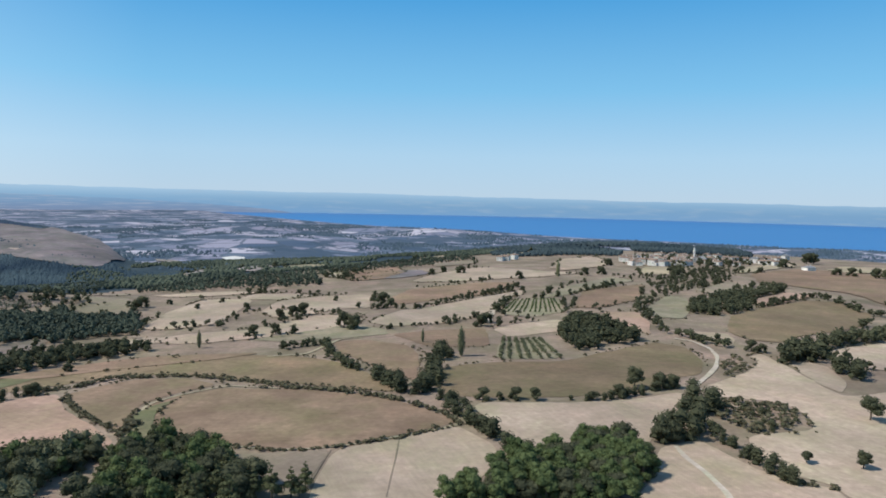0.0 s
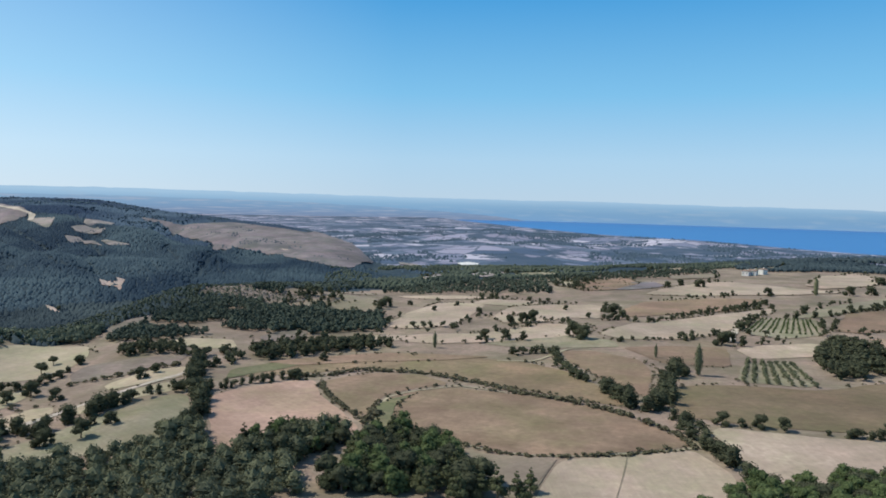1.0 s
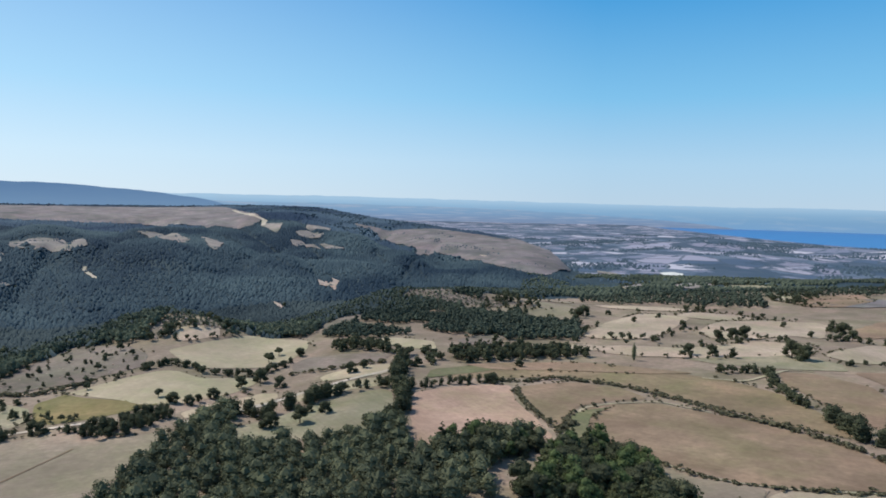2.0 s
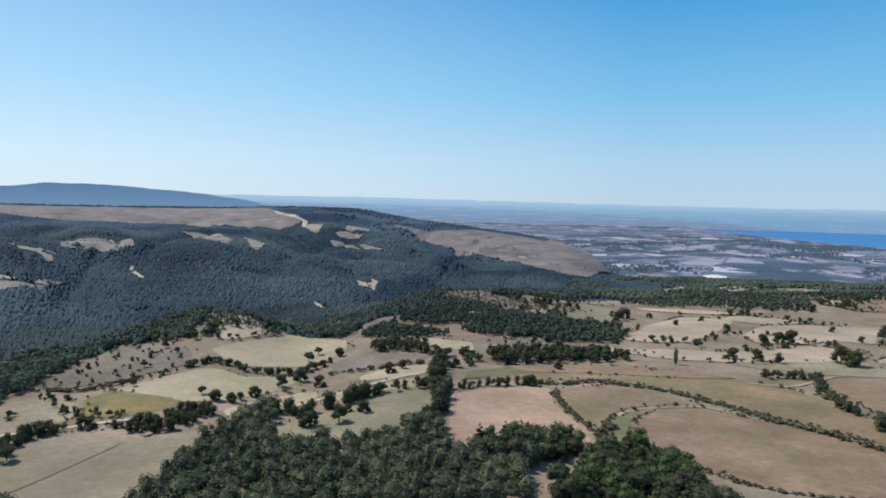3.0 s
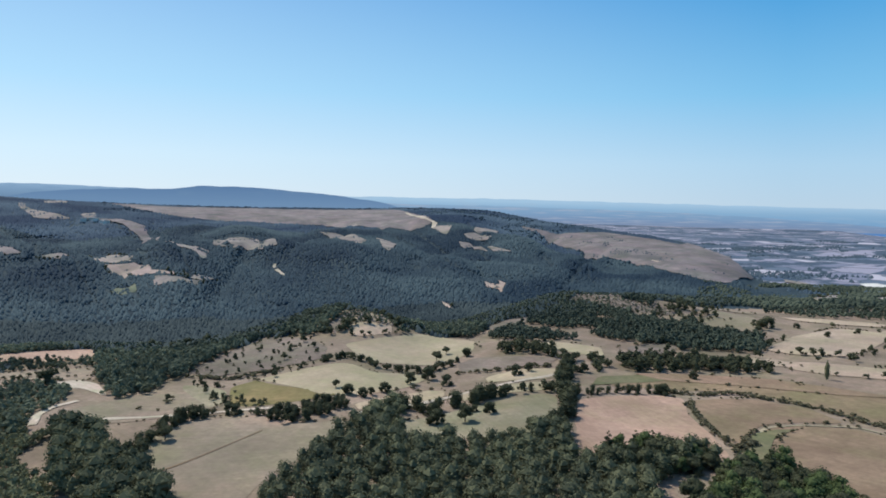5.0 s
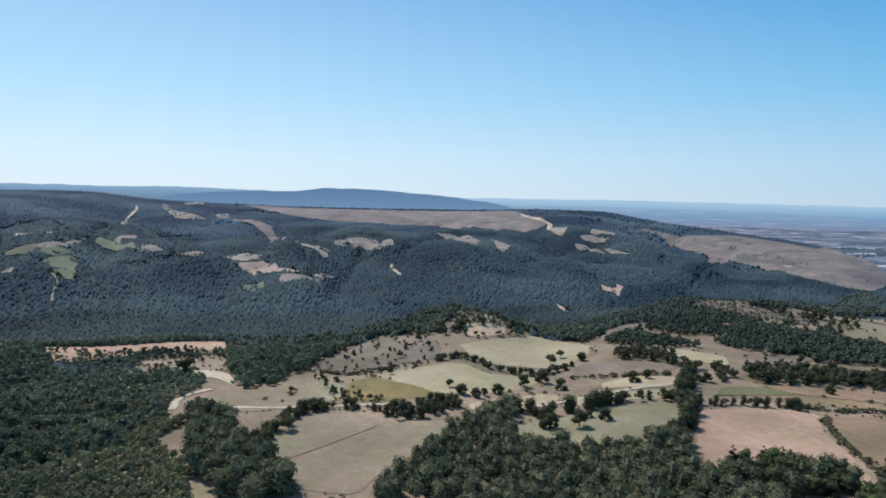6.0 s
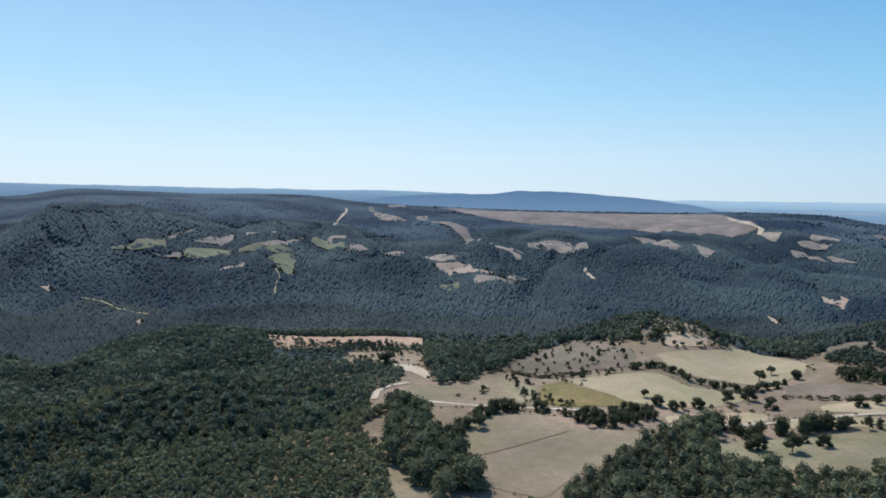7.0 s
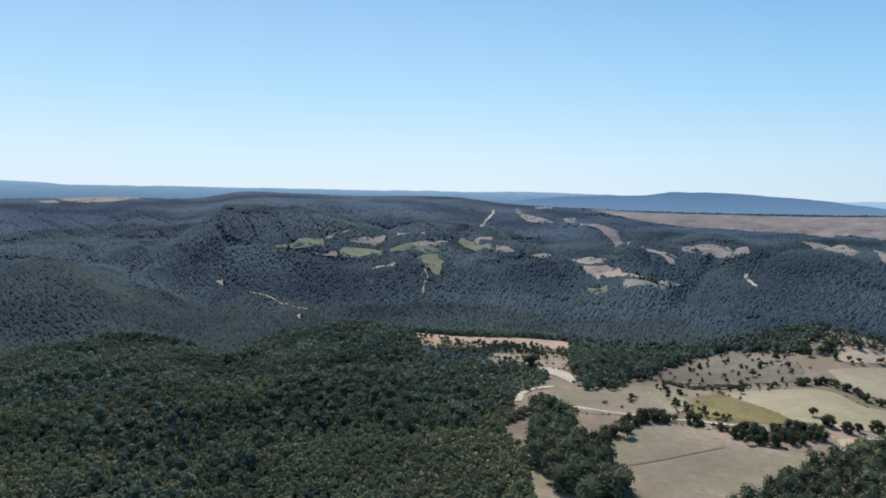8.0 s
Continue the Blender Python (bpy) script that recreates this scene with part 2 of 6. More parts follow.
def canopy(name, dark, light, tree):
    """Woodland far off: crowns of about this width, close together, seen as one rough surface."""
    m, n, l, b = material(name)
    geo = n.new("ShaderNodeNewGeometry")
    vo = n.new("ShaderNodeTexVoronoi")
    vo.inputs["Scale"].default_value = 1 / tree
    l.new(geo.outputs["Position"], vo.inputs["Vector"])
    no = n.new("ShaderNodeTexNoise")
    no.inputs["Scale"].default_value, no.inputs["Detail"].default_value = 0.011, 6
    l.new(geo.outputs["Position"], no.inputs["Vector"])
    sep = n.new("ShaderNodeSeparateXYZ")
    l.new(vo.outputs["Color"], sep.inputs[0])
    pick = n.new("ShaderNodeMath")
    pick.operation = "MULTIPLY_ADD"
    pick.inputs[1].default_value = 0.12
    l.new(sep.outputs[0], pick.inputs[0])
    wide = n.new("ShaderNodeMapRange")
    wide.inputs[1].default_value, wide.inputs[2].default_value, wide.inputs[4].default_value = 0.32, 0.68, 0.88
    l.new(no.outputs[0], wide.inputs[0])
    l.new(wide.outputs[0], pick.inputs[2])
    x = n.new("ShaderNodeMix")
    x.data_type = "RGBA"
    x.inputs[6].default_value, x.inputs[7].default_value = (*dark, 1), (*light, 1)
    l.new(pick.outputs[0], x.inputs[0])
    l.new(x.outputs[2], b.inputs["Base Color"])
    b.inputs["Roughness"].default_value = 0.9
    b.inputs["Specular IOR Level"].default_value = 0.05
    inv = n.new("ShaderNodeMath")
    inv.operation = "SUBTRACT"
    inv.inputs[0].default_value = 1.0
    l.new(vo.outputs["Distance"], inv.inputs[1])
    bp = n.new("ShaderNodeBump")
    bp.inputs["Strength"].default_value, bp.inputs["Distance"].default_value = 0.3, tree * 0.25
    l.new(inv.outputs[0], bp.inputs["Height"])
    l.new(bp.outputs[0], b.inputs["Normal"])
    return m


# woodland floor with a blue tint, distance haze put into its colour
scrub_ground = canopy("hazy_woodland", (0.020, 0.034, 0.046), (0.058, 0.080, 0.086), 4.5)


def patchwork(name, cell):
    """Farmland far off: a patchwork of fields, fallow and copses, with blue-grey distance haze put into the colours."""
    m, n, l, b = material(name)
    geo = n.new("ShaderNodeNewGeometry")
    wob = n.new("ShaderNodeTexNoise")
    wob.inputs["Scale"].default_value = 0.01
    l.new(geo.outputs["Position"], wob.inputs["Vector"])
    shift = n.new("ShaderNodeVectorMath")
    shift.operation = "MULTIPLY_ADD"
    shift.inputs[1].default_value = (25, 25, 0)
    l.new(wob.outputs["Color"], shift.inputs[0])
    l.new(geo.outputs["Position"], shift.inputs[2])
    vo = n.new("ShaderNodeTexVoronoi")
    vo.voronoi_dimensions = "2D"
    vo.inputs["Scale"].default_value = 1 / cell
    l.new(shift.outputs[0], vo.inputs["Vector"])
    sep = n.new("ShaderNodeSeparateXYZ")
    l.new(vo.outputs["Color"], sep.inputs[0])
    cr = n.new("ShaderNodeValToRGB")
    cr.color_ramp.interpolation = "CONSTANT"
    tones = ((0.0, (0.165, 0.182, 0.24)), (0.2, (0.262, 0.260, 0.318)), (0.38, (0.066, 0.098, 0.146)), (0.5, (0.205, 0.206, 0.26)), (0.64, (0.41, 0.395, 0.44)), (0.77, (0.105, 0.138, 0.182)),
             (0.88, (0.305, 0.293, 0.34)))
    while len(cr.color_ramp.elements) < len(tones):
        cr.color_ramp.elements.new(0.5)
    for el, (at, colour) in zip(cr.color_ramp.elements, tones):
        el.position, el.color = at, (*colour, 1)
    l.new(sep.outputs[0], cr.inputs[0])
    def woods(scale, low, high, base):
        """Woods and belts of trees over the fields."""
        no = n.new("ShaderNodeTexNoise")
        no.inputs["Scale"].default_value, no.inputs["Detail"].default_value, no.inputs["Roughness"].default_value = scale, 6, 0.62
        l.new(geo.outputs["Position"], no.inputs["Vector"])
        mr = n.new("ShaderNodeMapRange")
        mr.inputs[1].default_value, mr.inputs[2].default_value, mr.inputs[4].default_value = low, high, 0.92
        l.new(no.outputs[0], mr.inputs[0])
        x = n.new("ShaderNodeMix")
        x.data_type = "RGBA"
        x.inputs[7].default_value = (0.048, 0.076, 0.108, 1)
        l.new(mr.outputs[0], x.inputs[0])
        l.new(base, x.inputs[6])
        return x.outputs[2]
    col = woods(0.0042, 0.515, 0.545, woods(0.013, 0.53, 0.57, cr.outputs[0]))
    # hedges between the fields
    edge = n.new("ShaderNodeTexVoronoi")
    edge.voronoi_dimensions, edge.feature = "2D", "DISTANCE_TO_EDGE"
    edge.inputs["Scale"].default_value = 1 / cell
    l.new(shift.outputs[0], edge.inputs["Vector"])
    line = n.new("ShaderNodeMapRange")
    line.inputs[1].default_value, line.inputs[2].default_value, line.inputs[3].default_value, line.inputs[4].default_value = 0.03, 0.07, 0.75, 0.0
    l.new(edge.outputs["Distance"], line.inputs[0])
    y = n.new("ShaderNodeMix")
    y.data_type = "RGBA"
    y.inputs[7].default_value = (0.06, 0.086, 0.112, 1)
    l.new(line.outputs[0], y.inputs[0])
    l.new(col, y.inputs[6])
    l.new(y.outputs[2], b.inputs["Base Color"])
    b.inputs["Roughness"].default_value = 0.95
    b.inputs["Specular IOR Level"].default_value = 0.15
    return m


plain_ground = patchwork("hazy_farmland", 64.0)


# ---- ground, sea and distance ----
def mesh_object(name, verts, faces, mats, smooth=True, indices=None):
    me = bpy.data.meshes.new(name)
    verts, faces = np.asarray(verts, np.float32), np.asarray(faces, np.int32)
    k = faces.shape[1]
    me.vertices.add(len(verts))
    me.vertices.foreach_set("co", verts.ravel())
    me.loops.add(faces.size)
    me.loops.foreach_set("vertex_index", faces.ravel())
    me.polygons.add(len(faces))
    me.polygons.foreach_set("loop_start", np.arange(0, faces.size, k, dtype=np.int32))
    me.polygons.foreach_set("loop_total", np.full(len(faces), k, np.int32))
    for mat in mats:
        me.materials.append(mat)
    if indices is not None:
        me.polygons.foreach_set("material_index", np.asarray(indices, np.int32))
    me.update(calc_edges=True)
    me.polygons.foreach_set("use_smooth", np.full(len(faces), smooth))
    me.validate()
    return new(name, me)


def strips(nu, nv, closed=False):
    """Quads of a grid of nu by nv points."""
    i, j = np.meshgrid(np.arange(nu if closed else nu - 1), np.arange(nv - 1), indexing="ij")
    i2 = (i + 1) % nu
    return np.stack([i * nv + j, i * nv + j + 1, i2 * nv + j + 1, i2 * nv + j], -1).reshape(-1, 4)


def ring(az, dist, z):
    return np.stack([-dist * np.sin(np.radians(az)), dist * np.cos(np.radians(az)), z + 0 * dist], -1)


def build_ground():
    azs = np.concatenate([np.arange(-40, 125, 0.45), np.arange(125, 320, 5.0)])
    ds = np.concatenate([[1.0, 15, 40], np.geomspace(70, 4850, 270)])
    a, d = np.meshgrid(azs, ds, indexing="ij")
    p = ring(a, d, 0 * d)
    p[:, 0, :2] = (0.3, 0.2)
    p[..., 2] = height(p[..., 0], p[..., 1])
    faces = strips(len(azs), len(ds), True)
    c = p.reshape(-1, 3)[faces].mean(1)
    cd, ca = np.hypot(c[:, 0], c[:, 1]), np.degrees(np.arctan2(-c[:, 0], c[:, 1]))
    kind = np.zeros(len(faces), int)
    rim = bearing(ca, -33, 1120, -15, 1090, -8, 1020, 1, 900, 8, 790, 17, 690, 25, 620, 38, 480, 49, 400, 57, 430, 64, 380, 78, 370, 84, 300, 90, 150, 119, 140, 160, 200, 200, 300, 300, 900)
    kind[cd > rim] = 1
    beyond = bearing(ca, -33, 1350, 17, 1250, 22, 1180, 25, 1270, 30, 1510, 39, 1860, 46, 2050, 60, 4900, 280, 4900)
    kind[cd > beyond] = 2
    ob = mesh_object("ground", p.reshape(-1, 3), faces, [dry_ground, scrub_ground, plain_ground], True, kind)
    tagged(ob, "dry rolling farmland, wooded valley and coastal plain", "ground", kind="structure")


build_ground()

m, n, l, b = material("sea_water")
b.inputs["Base Color"].default_value = (0.02, 0.13, 0.34, 1)
b.inputs["Roughness"].default_value = 0.35
t = n.new("ShaderNodeTexNoise")
t.inputs["Scale"].default_value, t.inputs["Detail"].default_value = 0.03, 6
bp = n.new("ShaderNodeBump")
bp.inputs["Strength"].default_value = 0.3
l.new(t.outputs[0], bp.inputs["Height"])
l.new(bp.outputs[0], b.inputs["Normal"])
sea_az, sea_d = np.arange(-70, 26, 1.0), np.geomspace(1800, 4850, 30)
a, d = np.meshgrid(sea_az, sea_d, indexing="ij")
sea = mesh_object("sea", ring(a, d, 0 * d + SEA).reshape(-1, 3), strips(len(sea_az), len(sea_d)), [m])
tagged(sea, "calm deep blue strait under clear daylight", "sea", kind="structure")


def far_range(name, label, mat, dist, low, az0, az1, *skyline):
    """A far range: a thick slope whose skyline stands at these degrees of elevation over the bearings."""
    azs = np.arange(az0, az1, 0.2)
    top = EYE + dist * np.tan(np.radians(bearing(azs, *skyline) + 0.03 * lattice(azs, azs * 0, 1.3, 9) + 0.015 * lattice(azs, azs * 0, 0.5, 7)))
    rows = [ring(azs, np.full(len(azs), dist + 60.0 * k), low + (top - low) * u) for k, u in ((0, 0), (0.5, 0.5), (1, 0.85), (2, 1))]
    rows.append(ring(azs, np.full(len(azs), dist + 130.0), np.full(len(azs), low)))
    pts = np.stack(rows, 1)
    return tagged(mesh_object(name, pts.reshape(-1, 3), strips(len(azs), len(rows)), [mat]), label, "hills", kind="structure")


# backdrop colours: painted haze that glows, with no lamp behind it
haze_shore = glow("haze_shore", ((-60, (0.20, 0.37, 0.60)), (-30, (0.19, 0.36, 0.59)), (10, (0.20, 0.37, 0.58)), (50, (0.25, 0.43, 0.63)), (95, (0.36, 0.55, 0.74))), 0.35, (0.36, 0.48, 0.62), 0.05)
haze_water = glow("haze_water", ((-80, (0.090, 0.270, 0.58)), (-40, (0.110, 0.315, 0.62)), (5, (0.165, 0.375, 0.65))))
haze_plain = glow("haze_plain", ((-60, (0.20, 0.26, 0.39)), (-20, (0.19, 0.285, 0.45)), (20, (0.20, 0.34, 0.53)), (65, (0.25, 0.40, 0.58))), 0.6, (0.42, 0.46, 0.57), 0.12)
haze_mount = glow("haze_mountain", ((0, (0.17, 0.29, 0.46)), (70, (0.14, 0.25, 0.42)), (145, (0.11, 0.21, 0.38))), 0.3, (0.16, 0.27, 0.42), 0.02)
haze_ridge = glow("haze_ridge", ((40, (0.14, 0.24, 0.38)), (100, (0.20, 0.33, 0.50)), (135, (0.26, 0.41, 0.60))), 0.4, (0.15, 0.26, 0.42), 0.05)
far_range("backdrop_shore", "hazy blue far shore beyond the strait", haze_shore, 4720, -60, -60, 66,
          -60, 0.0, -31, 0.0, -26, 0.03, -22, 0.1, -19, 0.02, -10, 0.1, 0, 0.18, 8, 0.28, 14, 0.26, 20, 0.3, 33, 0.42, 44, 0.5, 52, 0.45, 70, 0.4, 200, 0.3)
# a standing glowing strip in place of the farthest water
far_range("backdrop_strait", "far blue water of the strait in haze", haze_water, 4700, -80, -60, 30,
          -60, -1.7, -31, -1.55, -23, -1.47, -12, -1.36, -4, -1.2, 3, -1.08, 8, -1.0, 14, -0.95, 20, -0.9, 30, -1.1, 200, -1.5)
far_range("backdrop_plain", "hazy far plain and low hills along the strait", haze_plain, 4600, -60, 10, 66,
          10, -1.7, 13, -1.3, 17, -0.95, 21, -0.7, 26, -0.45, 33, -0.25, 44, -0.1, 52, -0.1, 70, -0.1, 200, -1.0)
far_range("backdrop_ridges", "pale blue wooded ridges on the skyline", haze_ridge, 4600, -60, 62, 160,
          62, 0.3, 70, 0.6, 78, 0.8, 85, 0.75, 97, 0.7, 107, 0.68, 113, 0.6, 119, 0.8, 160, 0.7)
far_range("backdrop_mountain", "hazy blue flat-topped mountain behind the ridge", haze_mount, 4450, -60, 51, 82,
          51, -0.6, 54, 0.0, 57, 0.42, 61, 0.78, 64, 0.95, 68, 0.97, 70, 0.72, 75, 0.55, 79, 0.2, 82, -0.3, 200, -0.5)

from mathutils import geometry


# ---- draped ground pieces ----
OPEN = []      # outlines of fields, yards and lanes, where no forest grows
EDGES = []     # outlines of fields that bushes may line


def inside(x, y, poly):
    """Which points lie in an outline."""
    x, y = np.asarray(x), np.asarray(y)
    hit = np.zeros(x.shape, bool)
    n_ = len(poly)
    for i_ in range(n_):
        (x0, y0), (x1, y1) = poly[i_ - 1], poly[i_]
        cross_ = ((y0 > y) != (y1 > y))
        if y1 != y0:
            hit ^= cross_ & (x < (x1 - x0) * (y - y0) / (y1 - y0) + x0)
    return hit


def rounded(pts, closed=True, rounds=2, cut=0.12):
    """Cuts the corners of an outline, as ploughs and wheels do."""
    for _ in range(rounds):
        out = []
        for i_ in range(len(pts) if closed else len(pts) - 1):
            (x0, y0), (x1, y1) = pts[i_], pts[(i_ + 1) % len(pts)]
            out += [(x0 * (1 - cut) + x1 * cut, y0 * (1 - cut) + y1 * cut), (x0 * cut + x1 * (1 - cut), y0 * cut + y1 * (1 - cut))]
        if not closed:
            out = [pts[0]] + out + [pts[-1]]
        pts = out
    return pts


def pairs(flat):
    return list(zip(flat[0::2], flat[1::2]))


def resample(pts, step, closed=True):
    out = []
    for i_ in range(len(pts) if closed else len(pts) - 1):
        (x0, y0), (x1, y1) = pts[i_], pts[(i_ + 1) % len(pts)]
        k = max(1, int(math.hypot(x1 - x0, y1 - y0) / step))
        out += [(x0 + (x1 - x0) * j / k, y0 + (y1 - y0) * j / k) for j in range(k)]
    return out if closed else out + [pts[-1]]


def drape(name, label, category, mat, outline, lift=0.0):
    """A sheet with this outline that lies on the ground."""
    far = float(np.mean([math.hypot(*p) for p in outline]))
    cell = min(max(4.0, far * 0.02), 13.0)
    edge = resample(outline, cell)
    w, ragged = 0.0030 * min(far, 1000), 4.0 if far > 800 else 0.0
    edge = [(x + w * float(lattice(x, y, 9, 5)) + ragged * float(lattice(x, y, 34, 15)),
             y + w * float(lattice(x, y, 9, 6)) + ragged * float(lattice(x, y, 34, 16))) for x, y in edge]
    xs, ys = [p[0] for p in edge], [p[1] for p in edge]
    gx, gy = np.meshgrid(np.arange(min(xs), max(xs), cell), np.arange(min(ys), max(ys), cell))
    keep = inside(gx, gy, edge)
    pts = [Vector(p) for p in edge] + [Vector(p) for p in zip(gx[keep], gy[keep])]
    k = len(edge)
    vs, _, fs, *_ = geometry.delaunay_2d_cdt(pts, [(i_, (i_ + 1) % k) for i_ in range(k)], [], 1, 1e-4)
    v = np.array([(p.x, p.y, 0) for p in vs])
    v[:, 2] = height(v[:, 0], v[:, 1]) + 0.04 + 0.0001 * far + min(1e-6 * far**2, 1.8) + lift
    fs = [f if (vs[f[1]] - vs[f[0]]).cross(vs[f[2]] - vs[f[0]]) > 0 else f[::-1] for f in fs if len(f) == 3]
    return tagged(mesh_object(name, v, fs, [mat]), label, category, kind="structure")


def field(label, mat, *flat, name="field", lift=0.0, category="field", rounds=2, clear=True):
    outline = rounded(pairs(flat), True, rounds)
    if clear:
        OPEN.append(outline)
        EDGES.append(outline)
    return drape(name, label, category, mat, outline, lift)


def keep_clear(*flat):
    """Keeps tall trees off an outline, so that they hide no field or lane from the camera."""
    OPEN.append(rounded(pairs(flat)))


def lane(label, mat, wide, *flat, name="road", category="track", lift=0.12):
    """A track of this width along a line."""
    line = resample(rounded(pairs(flat), False), max(2.0, wide), False)
    left, right = [], []
    for i_, (x, y) in enumerate(line):
        (x0, y0), (x1, y1) = line[max(i_ - 1, 0)], line[min(i_ + 1, len(line) - 1)]
        n_ = math.hypot(x1 - x0, y1 - y0) or 1
        w = wide / 2 * (1 + 0.35 * float(lattice(x, y, 11, 8)))
        left.append((x - (y1 - y0) / n_ * w, y + (x1 - x0) / n_ * w))
        right.append((x + (y1 - y0) / n_ * w, y - (x1 - x0) / n_ * w))
    OPEN.append(left[::4] + right[::-4])
    v = np.array([p for pair in zip(left, right) for p in pair])
    d = np.hypot(v[:, 0], v[:, 1])
    v = np.column_stack([v, height(v[:, 0], v[:, 1]) + 0.04 + 0.0001 * d + np.minimum(1.1e-6 * d**2, 2.2) + lift])
    fs = [(2 * k, 2 * k + 1, 2 * k + 3, 2 * k + 2) for k in range(len(line) - 1)]
    return tagged(mesh_object(name, v, fs, [mat]), label, category, kind="structure")


def borders(label, mat, protos, near, far, step, low, high, share, seed):
    """Bushes and small trees along the edges of the fields between two distances."""
    rng = np.random.RandomState(seed)
    xs, ys = [], []
    for f in EDGES:
        c = np.mean(f, 0)
        if near < math.hypot(*c) < far:
            e = np.array(resample(f, step))
            e = e + (e - c) / np.linalg.norm(e - c, axis=1)[:, None] * rng.uniform(0, 4, (len(e), 1))
            keep = lattice(e[:, 0], e[:, 1], 45, seed) + 0.5 * rng.uniform(-1, 1, len(e)) > 1 - 2 * share
            xs += list(e[keep, 0])
            ys += list(e[keep, 1])
    thicket("hedge", label, mat, xs, ys, low + (high - low) * rng.uniform(size=len(xs)) ** 2, protos, "hedge", sink=0.06)


# ---- plants ----
ICO_V = np.array([(0, 0, 1), *[(0.894 * math.cos(a_), 0.894 * math.sin(a_), 0.447) for a_ in np.arange(5) * 1.2566],
                  *[(0.894 * math.cos(a_), 0.894 * math.sin(a_), -0.447) for a_ in np.arange(5) * 1.2566 + 0.6283], (0, 0, -1)])
ICO_F = np.array([(0, 1 + k, 1 + (k + 1) % 5) for k in range(5)] + [(1 + k, 6 + k, 1 + (k + 1) % 5) for k in range(5)]
                 + [(6 + k, 6 + (k + 1) % 5, 1 + (k + 1) % 5) for k in range(5)] + [(11, 6 + (k + 1) % 5, 6 + k) for k in range(5)])


OCT_V = np.array([(1, 0, 0), (0, 1, 0), (-1, 0, 0), (0, -1, 0), (0, 0, 1), (0, 0, -1)], float)
OCT_F = np.array([(k, (k + 1) % 4, 4) for k in range(4)] + [((k + 1) % 4, k, 5) for k in range(4)])


def leaves(rng, lobes, count, size, coarse=False, tilt=0.45):
    """Leaf sprays that clothe the lobes of a crown, and a dark core in each lobe. Lobes: x, y, z, radius, squash."""
    lobes = np.asarray(lobes, float)
    pick = rng.choice(len(lobes), count, p=lobes[:, 3] ** 2 / (lobes[:, 3] ** 2).sum())
    n_ = rng.normal(size=(count, 3))
    n_[:, 2] = np.abs(n_[:, 2]) * 1.0 - 0.35
    n_ /= np.linalg.norm(n_, axis=1)[:, None]
    r = lobes[pick, 3][:, None] * rng.uniform(0.82, 1.08, (count, 1))
    c = lobes[pick, :3] + n_ * r * np.column_stack([np.ones(count), np.ones(count), lobes[pick, 4]])
    out = n_ + rng.normal(size=(count, 3)) * tilt
    out /= np.linalg.norm(out, axis=1)[:, None]
    a_ = np.cross(out, rng.normal(size=(count, 3)))
    a_ /= np.linalg.norm(a_, axis=1)[:, None]
    b_ = np.cross(out, a_)
    s_ = size * rng.uniform(0.6, 1.3, (count, 1))
    q = np.stack([c - a_ * s_ * 0.6, c - b_ * s_ * 0.4 - out * s_ * 0.1, c + a_ * s_ * 0.6, c + b_ * s_ * 0.45 + out * s_ * 0.12], 1)
    v = q.reshape(-1, 3)
    k = np.arange(count)[:, None] * 4
    f = np.concatenate([k + [0, 1, 2], k + [0, 2, 3]])
    core_v, core_f = (OCT_V, OCT_F) if coarse else (ICO_V, ICO_F)
    for lb in lobes:
        cv = core_v * [lb[3] * 0.84, lb[3] * 0.84, lb[3] * lb[4] * 0.84] * rng.uniform(0.85, 1.1, (len(core_v), 1)) + lb[:3]
        f = np.concatenate([f, core_f + len(v)])
        v = np.concatenate([v, cv])
    return v, f


def broad_lobes(rng, high, wide, low=0.25, n_=9):
    """Lobes of a broad crown of the given height and width; low: where it begins."""
    out = [(0, 0, high * 0.62, wide * 0.32, 0.85)]
    for k in range(n_):
        a_ = k * 2.4 + rng.uniform(-0.4, 0.4)
        u = rng.uniform(0, 1)
        z = high * (low + (0.86 - low) * u)
        r = wide * 0.5 * (1.0 - 0.55 * u**2) * rng.uniform(0.5, 0.72)
        out.append((r * math.cos(a_), r * math.sin(a_), z, wide * rng.uniform(0.16, 0.26), rng.uniform(0.7, 0.95)))
    return out


def pine_lobes(rng, high, wide):
    out = []
    for k in range(9):
        u = (k + 0.5) / 9
        a_ = k * 2.4 + rng.uniform(-0.5, 0.5)
        r = wide * 0.5 * (1 - u) ** 0.8
        out.append((r * 0.55 * math.cos(a_), r * 0.55 * math.sin(a_), high * (0.2 + 0.74 * u), max(0.35, r * 0.62), 0.75))
    return out


def tube(rings):
    """A tapered limb through points x, y, z, radius."""
    v, f, k = [], [], 7
    for x, y, z, r in rings:
        v += [(x + r * math.cos(a_ * 6.2832 / k), y + r * math.sin(a_ * 6.2832 / k), z) for a_ in range(k)]
    for i_ in range(len(rings) - 1):
        for j in range(k):
            p, q = i_ * k + j, i_ * k + (j + 1) % k
            f += [(p, q, q + k), (p, q + k, p + k)]
    return np.array(v), np.array(f)


def joined(meshes):
    v, f, base = [], [], 0
    for mv, mf in meshes:
        v.append(mv)
        f.append(np.asarray(mf) + base)
        base += len(mv)
    return np.concatenate(v), np.concatenate(f)


